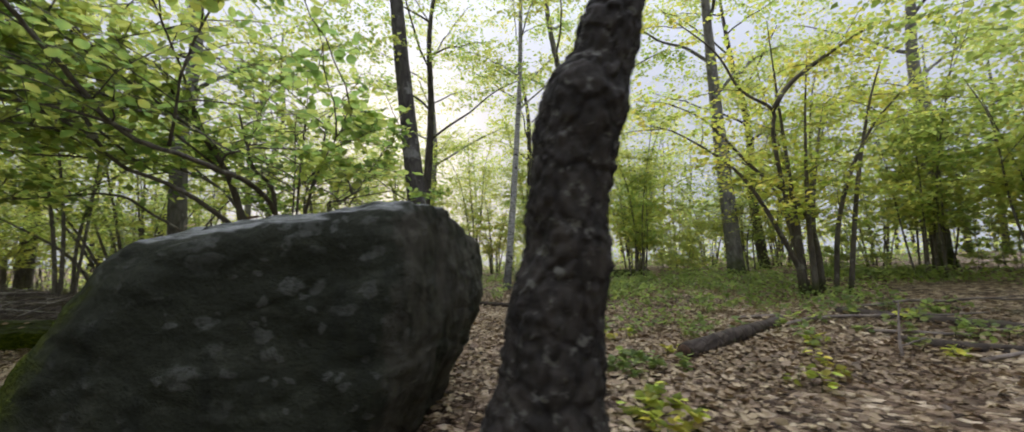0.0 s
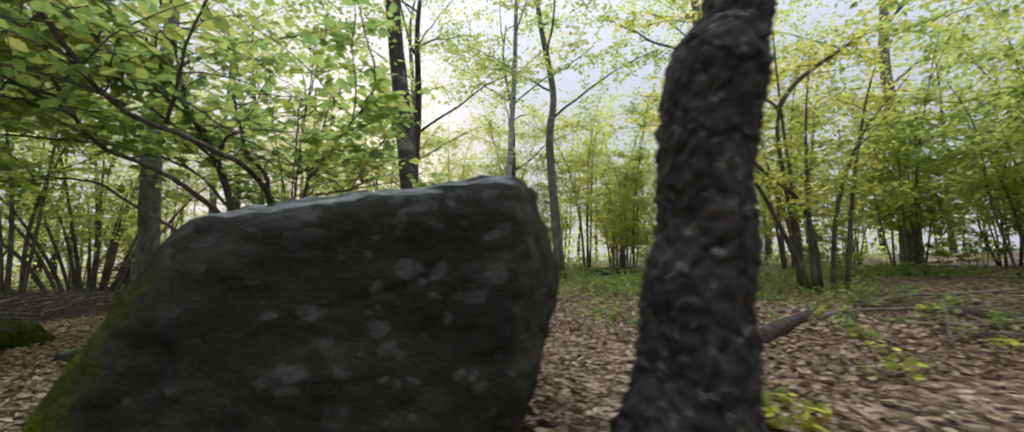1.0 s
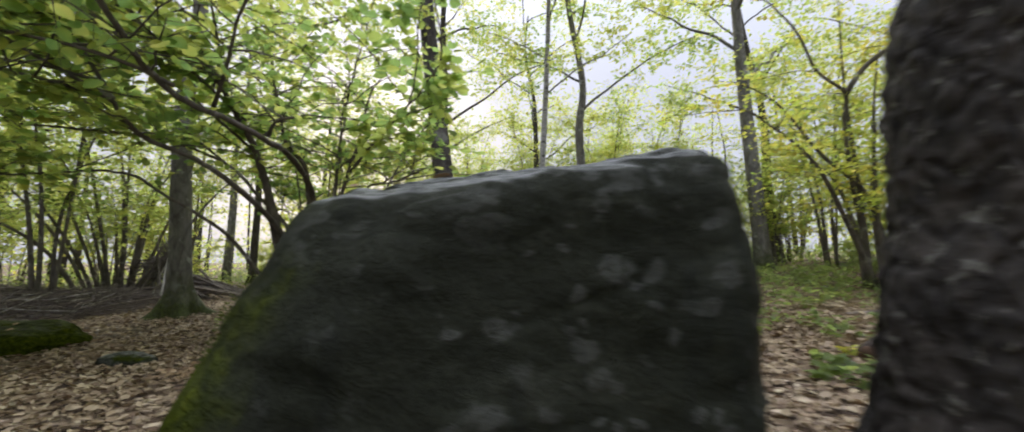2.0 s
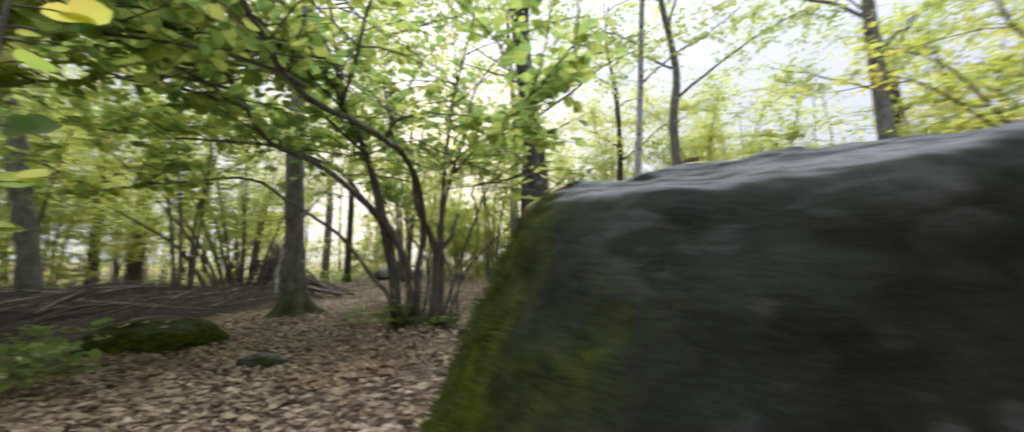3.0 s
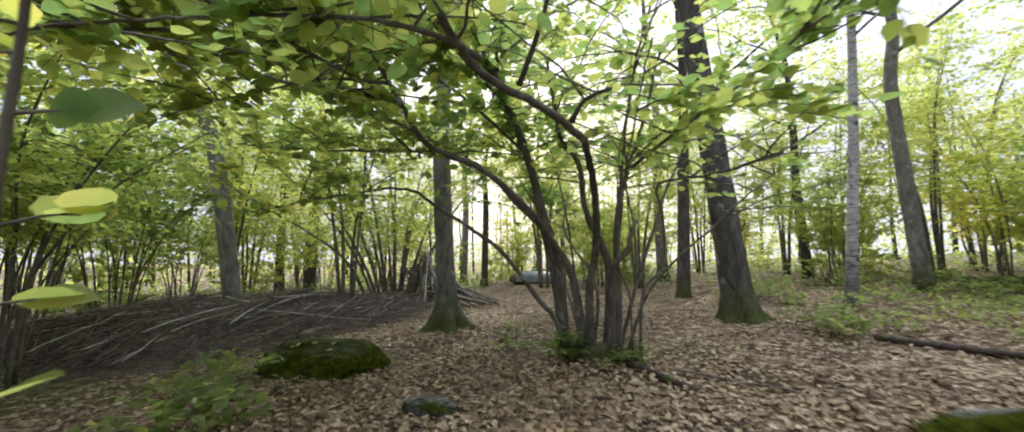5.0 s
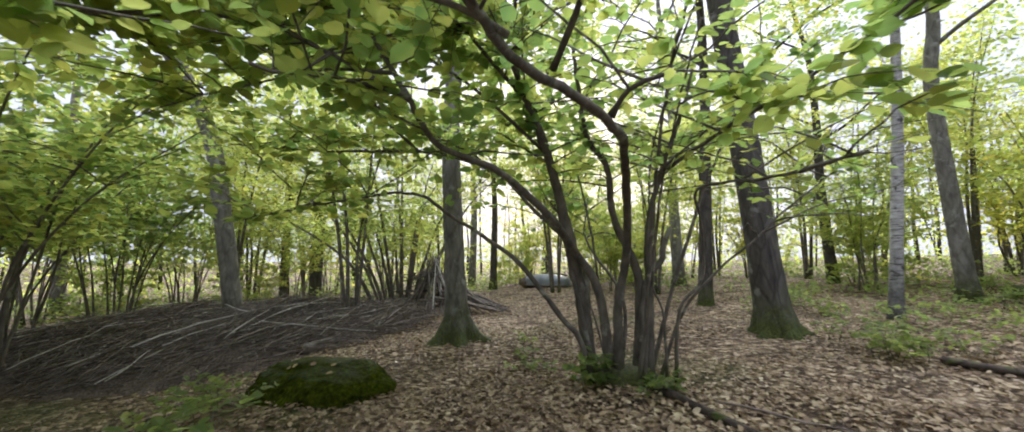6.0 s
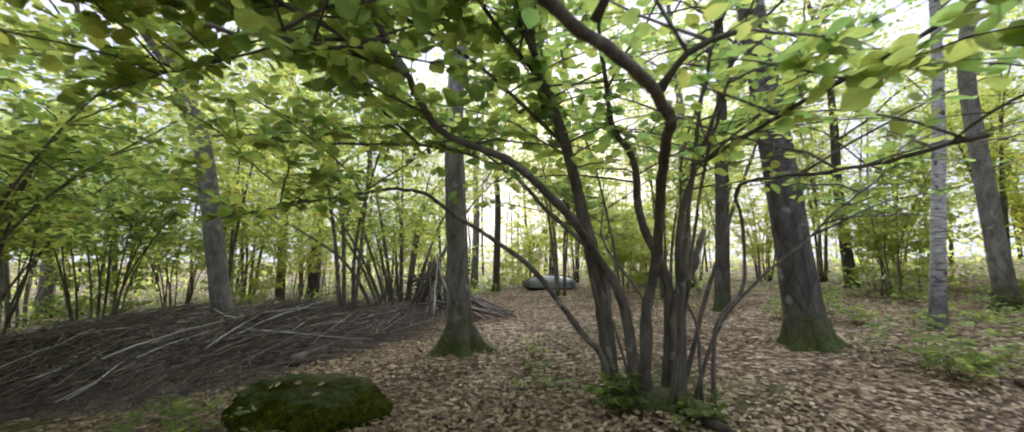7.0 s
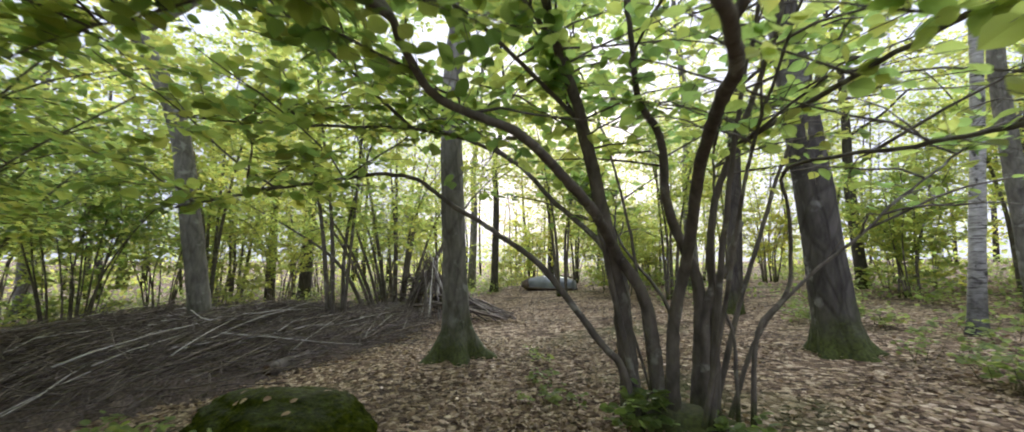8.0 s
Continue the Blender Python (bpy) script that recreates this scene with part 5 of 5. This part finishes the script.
def upturned_boat():
    """Small boat lying keel up: a rounded hull with a grey top and a dark brown end."""
    bx, by = -8.72, 19.1
    ob = thing("boat", (bx, by, gz(bx, by)), "small upturned boat with a grey-blue hull", "boat")
    ob.rotation_euler = (0, 0, radians(-8))
    v, f = [], []
    n, m = 22, 12
    for i in range(n):
        u = i / (n - 1)
        x = -0.95 + 1.9 * u
        w = 0.52 * (math.sin(math.pi * (0.10 + 0.82 * u)) ** 0.6)
        h = 0.50 * (0.55 + 0.45 * math.sin(math.pi * (0.15 + 0.75 * u)))
        for j in range(m + 1):
            a = math.pi * j / m
            v.append((x, -w * math.cos(a), 0.05 + h * max(0, math.sin(a)) ** 0.55))
    for i in range(n - 1):
        for j in range(m):
            a = i * (m + 1) + j
            f.append((a, a + 1, a + m + 2, a + m + 1))
    for end in (0, n - 1):
        ids = [end * (m + 1) + j for j in range(m + 1)]
        f.append(tuple(ids if end else ids[::-1]))
    hull = part("hull", (v, f), TARP, ob)
    part("keel", tube(smooth_path([(-0.9, 0, 0.42), (0, 0, 0.575), (0.9, 0, 0.5)], 0.1), [0.025] * len(smooth_path([(-0.9, 0, 0.42), (0, 0, 0.575), (0.9, 0, 0.5)], 0.1)), 6), HULL, ob)
    for s in (-1, 1):
        line = [(-0.95 + 1.9 * k, s * 0.54 * (math.sin(math.pi * (0.10 + 0.82 * k)) ** 0.6), 0.07) for k in (0, 0.1, 0.25, 0.5, 0.75, 0.9, 1)]
        p = smooth_path(line, 0.1)
        part("gunwale", tube(p, [0.04] * len(p), 6), HULL, ob, "dark brown rail")
    part("transom", tube(np.array([(-1.02, 0, 0.02), (-0.95, 0, 0.2), (-0.93, 0, 0.36)]), (0.34, 0.36, 0.2), 12), HULL, ob, "dark brown end")


upturned_boat()


# ---- the young tree with big leaves beside the path ----
SAP = (-4.22, 2.32, gz(-4.22, 2.32) - 0.02)
sapling = thing("sapling", SAP, "thin young tree with large yellowing leaves by the path", "sapling")
sg = np.random.default_rng(8)
sap_line = smooth_path(local([(-4.22, 2.32, SAP[2]), (-4.14, 2.33, 0.35), (-4.06, 2.33, 0.75), (-3.99, 2.31, 1.05), (-3.90, 2.29, 1.32), (-3.85, 2.27, 1.52), (-3.82, 2.27, 1.75)], SAP), 0.05)
part("stem", tube(sap_line, spread([0.0125, 0.010, 0.007], len(sap_line)), 10, 0.06, sg), BARK_HAZEL, sapling)
la_, ld_, lu_, lz_ = [], [], [], []
for z, a, reach_, count in ((0.52, 205, 0.10, 2), (0.60, 20, 0.08, 1), (0.72, 195, 0.14, 3), (0.80, 25, 0.10, 2), (0.90, 210, 0.16, 3), (0.97, 15, 0.20, 3), (1.03, 190, 0.22, 4), (1.12, 205, 0.14, 3),
                                (1.18, 30, 0.12, 2), (1.25, 185, 0.20, 4), (1.33, 215, 0.16, 4), (1.36, 10, 0.10, 2), (1.44, 175, 0.22, 4), (1.52, 200, 0.2, 4), (1.6, 40, 0.16, 3), (1.72, 230, 0.25, 4)):
    c = sap_line[np.argmin(np.abs(sap_line[:, 2] + SAP[2] - z))]
    d = np.array([math.cos(radians(a)), math.sin(radians(a)), 0.15])
    tw = bent(sg, c, d, reach_, 0.05, 0.1, 5, 0.05)
    part("twig", tube(tw, spread([0.004, 0.0025], 5), 5), BARK_HAZEL, sapling)
    for k in range(count):
        la_.append(tw[min(4, 2 + k)])
        ld_.append(d + sg.normal(0, 0.55, 3) * (1, 1, 0.3))
        lu_.append(np.array([0, 0, 1]) + sg.normal(0, 0.6, 3))
        lz_.append(sg.uniform(0.09, 0.14))
half = len(la_) // 2
single_leaves(sapling, LEAF_GREEN_ONE, la_[:half], ld_[:half], lu_[:half], lz_[:half])
single_leaves(sapling, LEAF_YELLOW_ONE, la_[half:], ld_[half:], lu_[half:], lz_[half:])


# ---- herbs and seedlings on the floor ----
def herb(x, y, radius, stalks, height, seed, leaf_mat=LEAF_HERB, size=0.06, label="low green seedling among fallen leaves", per=9):
    g = np.random.default_rng(seed)
    ob = thing("seedling", (x, y, gz(x, y)), label, "plant", "seedlings on the floor")
    s, d, l, bits = [], [], [], []
    for i in range(stalks):
        a, r = g.uniform(0, 6.28), radius * math.sqrt(g.uniform(0, 1))
        px, py = r * math.cos(a), r * math.sin(a)
        z = gz(x + px, y + py) - gz(x, y)
        h = height * g.uniform(0.5, 1.1)
        bits.append(tube(bent(g, (px, py, z), (g.normal(0, 0.3), g.normal(0, 0.3), 1), h, 0, 0, 4, 0.1), (0.004, 0.003, 0.0025, 0.002), 4))
        for k in range(3):
            b = g.uniform(0, 6.28)
            s.append((px, py, z + h * (0.4 + 0.3 * k)))
            d.append((math.cos(b), math.sin(b), 0.3))
            l.append(height * 0.55)
    part("stalk_tuft", joined(bits), BARK_HAZEL, ob, kind="stuff")
    part("foliage", leaf_cloud(*twig_leaves(g, np.array(s), unit(np.array(d)), np.array(l), per, size, 0.35)), leaf_mat, ob, smooth=False, kind="stuff")
    return ob


herb(-5.75, 3.8, 0.42, 10, 0.42, 201, size=0.088, label="low green bush of seedlings by the brushwood")
herb(-6.9, 4.6, 0.5, 10, 0.3, 202)
herb(-1.33, 7.95, 0.4, 13, 0.36, 203, size=0.065, label="low green bush beside the stout tree")
herb(-1.2, 8.95, 0.45, 9, 0.35, 204)
herb(-0.7, 8.2, 0.6, 6, 0.22, 205)
herb(0.47, 2.25, 0.26, 8, 0.08, 206, LEAF_YELLOW, 0.06, per=6)
herb(-3.95, 6.25, 0.12, 5, 0.25, 207, LEAF_HERB, 0.08, "green sprouts at the foot of the hazel")
herb(-3.45, 6.25, 0.18, 5, 0.16, 208, LEAF_HERB, 0.07, "green sprouts at the foot of the hazel")
herb(2.3, 4.7, 0.9, 11, 0.15, 209, LEAF_HERB, per=6)
herb(3.2, 4.4, 0.8, 10, 0.17, 210, LEAF_HERB, per=6)
herb(1.7, 4.1, 0.5, 6, 0.13, 211, LEAF_HERB, per=5)
herb(0.65, 3.0, 0.3, 6, 0.1, 212, LEAF_HERB)
herb(4.2, 4.7, 0.7, 9, 0.2, 213, per=6)
for i, (x, y) in enumerate([(0.9, 3.6), (1.9, 3.0), (2.9, 3.0), (1.5, 2.6), (2.3, 3.5), (3.6, 4.2), (0.75, 4.3)]):
    herb(x, y, 0.16, 2, 0.1, 320 + i, LEAF_YELLOW, 0.055, "small yellow-green seedling among fallen leaves", per=4)
herb(2.6, 3.75, 0.5, 5, 0.12, 214, per=5)
herb(3.4, 3.6, 0.5, 6, 0.14, 215, per=5)
herb(1.3, 4.6, 0.6, 5, 0.13, 216, per=5)
herb(0.9, 5.4, 0.7, 6, 0.14, 217, per=6)
herb(2.4, 6.0, 0.8, 12, 0.2, 218)
for i in range(26):
    x, y = rng.uniform(1.2, 9), rng.uniform(7.5, 12.5)
    herb(float(x), float(y), 0.6, 8, 0.25, 220 + i, LEAF_HERB, 0.07, per=7)
for i in range(16):
    x, y = rng.uniform(-2.5, 4), rng.uniform(9.5, 15)
    herb(float(x), float(y), 0.5, 8, 0.28, 260 + i, LEAF_HERB, 0.07, per=7)
for i in range(4):
    x, y = rng.uniform(-5.4, -4.6), rng.uniform(6.6, 8.5)
    herb(float(x), float(y), 0.25, 3, 0.14, 290 + i, LEAF_HERB, 0.06, per=5)


def undergrowth():
    """Low green leaves of herbs and bramble that hide the floor under the farther trees."""
    g = np.random.default_rng(55)
    n = 26000
    a = radians(103) + g.uniform(-1.2, 1.2, n)
    d = 10.5 + 15 * g.uniform(0, 1, n) ** 0.8
    x, y = -3 + d * np.cos(a), 3 + d * np.sin(a)
    patch = np.sin(0.9 * x + 1.3 * np.sin(0.6 * y)) + np.sin(0.8 * y - 0.5 * x + 1.0)
    open_floor = (np.abs(x + 6.5 + 0.25 * (y - 12)) < 2.6) & (y < 22)
    keep = (patch + 0.12 * (d - 14) > g.uniform(-0.6, 1.0, n)) & ~open_floor & (np.hypot(x + 11.2, y - 7.7) > 4.2)
    x, y = x[keep], y[keep]
    n = len(x)
    z = ground_height(x, y) + 0.03 + 0.55 * g.uniform(0, 1, n) ** 1.6
    # a thin low carpet on the side away from the heap
    m = 9000
    cx, cy = g.uniform(0.2, 9.5, m), 4.6 + 6.4 * g.uniform(0, 1, m) ** 0.75
    thin = np.sin(1.9 * cx + np.sin(1.6 * cy)) + np.sin(1.7 * cy - 0.9 * cx) + 0.22 * (cy - 5.5) > g.uniform(-0.8, 1.2, m)
    cx, cy = cx[thin], cy[thin]
    x, y, z = np.r_[x, cx], np.r_[y, cy], np.r_[z, ground_height(cx, cy) + 0.02 + 0.16 * g.uniform(0, 1, len(cx)) ** 1.5]
    n = len(x)
    ob = tagged(new("undergrowth", mesh_of("undergrowth", leaf_cloud(np.stack([x, y, z], -1), g.normal(0, 1, (n, 3)) * (1, 1, 0.4), unit(np.array([0, 0, 1.0]) + g.normal(0, 0.5, (n, 3))), np.where(np.arange(n) < n - len(cx), g.uniform(0.06, 0.15, n), g.uniform(0.035, 0.085, n)), LEAF_SIMPLE), LEAF_HERB, False)), "low green herbs under the farther trees", "undergrowth", kind="stuff")
    return ob


undergrowth()


# ---- fallen leaves ----
def litter():
    g = np.random.default_rng(17)
    x, y = [], []
    for n, x0, x1, y0, y1 in ((20000, -6.5, 2.5, 1.5, 6.5), (19000, -8.5, 4.5, 3.0, 9.5), (14000, -10, 6, 5, 15), (6000, 0.3, 5.0, 2.0, 6.0)):
        x.append(g.uniform(x0, x1, n)), y.append(g.uniform(y0, y1, n))
    x, y = np.concatenate(x), np.concatenate(y)
    bare = np.sin(1.7 * x + 0.9 * np.sin(y * 1.9)) + np.sin(1.5 * y - 0.8 * x) > 1.25
    keep = ~bare | (g.uniform(0, 1, len(x)) < 0.35)
    x, y = x[keep], y[keep]
    n = len(x)
    p = np.stack([x, y, ground_height(x, y) + g.uniform(0.002, 0.03, n)], -1)
    a = g.uniform(0, 6.28, n)
    al = np.stack([np.cos(a), np.sin(a), g.normal(0, 0.22, n)], -1)
    up = unit(np.array([0, 0, 1.0]) + g.normal(0, 0.33, (n, 3)))
    return p, al, up, g.uniform(0.03, 0.072, n)


fp, fa, fu, fs = litter()
order = np.argsort(np.hypot(fp[:, 0] + 3.6, fp[:, 1] - 4.3))
one, many = order[:300], order[300:]
tagged(new("leaf_litter", mesh_of("leaf_litter", leaf_cloud(fp[many], fa[many], fu[many], fs[many], LEAF_NARROW), LITTER, False)), "brown and tan fallen leaves strewn over the floor", "leaf litter", kind="stuff")
single_leaves(ground, LITTER_ONE, fp[one], fa[one], fu[one], fs[one], "fallen_leaf")


def resting_leaf(ob, x, y, size, mat, label, turn):
    at, n = top_of(ob, x, y)
    if at is None:
        return
    v = LEAF_SHAPE * np.array([1, 1, 0.8])
    leaf = new("fallen_leaf", mesh_of("fallen_leaf", (np.vstack([v, [(0.33, 0, 0.01), (0.7, 0, 0.01)]]), [(0, 6, 1), (1, 6, 7, 2), (2, 7, 3), (0, 5, 6), (5, 4, 7, 6), (4, 3, 7)]), mat))
    z = n.normalized()
    x_ = Vector((math.cos(turn), math.sin(turn), 0))
    y_ = z.cross(x_).normalized()
    leaf.matrix_world = Matrix.Translation(at + z * 0.008) @ Matrix((y_.cross(z), y_, z)).transposed().to_4x4() @ Matrix.Diagonal((size, size, size, 1))
    tagged(leaf, label, "leaf", "leaves lying on stones")


lr = random.Random(4)
moss_stone = bpy.data.objects["mossy_boulder"]
for i in range(9):
    resting_leaf(moss_stone, -6.52 + lr.uniform(-0.4, 0.4), 5.58 + lr.uniform(-0.3, 0.25), lr.uniform(0.05, 0.075), LITTER_ONE, "pale fallen leaf on the mossy boulder", lr.uniform(0, 6))
for i, (x, y) in enumerate([(-2.05, 2.35), (-2.12, 2.62), (-1.95, 2.2), (-1.85, 2.7), (-1.6, 2.5), (-1.7, 2.25), (-1.35, 2.8), (-1.9, 2.9), (-2.0, 2.45)]):
    resting_leaf(boulder, x, y, lr.uniform(0.05, 0.085), LEAF_YELLOW_ONE if i % 3 == 0 else LITTER_ONE, "fallen leaf on the great boulder", lr.uniform(0, 6))
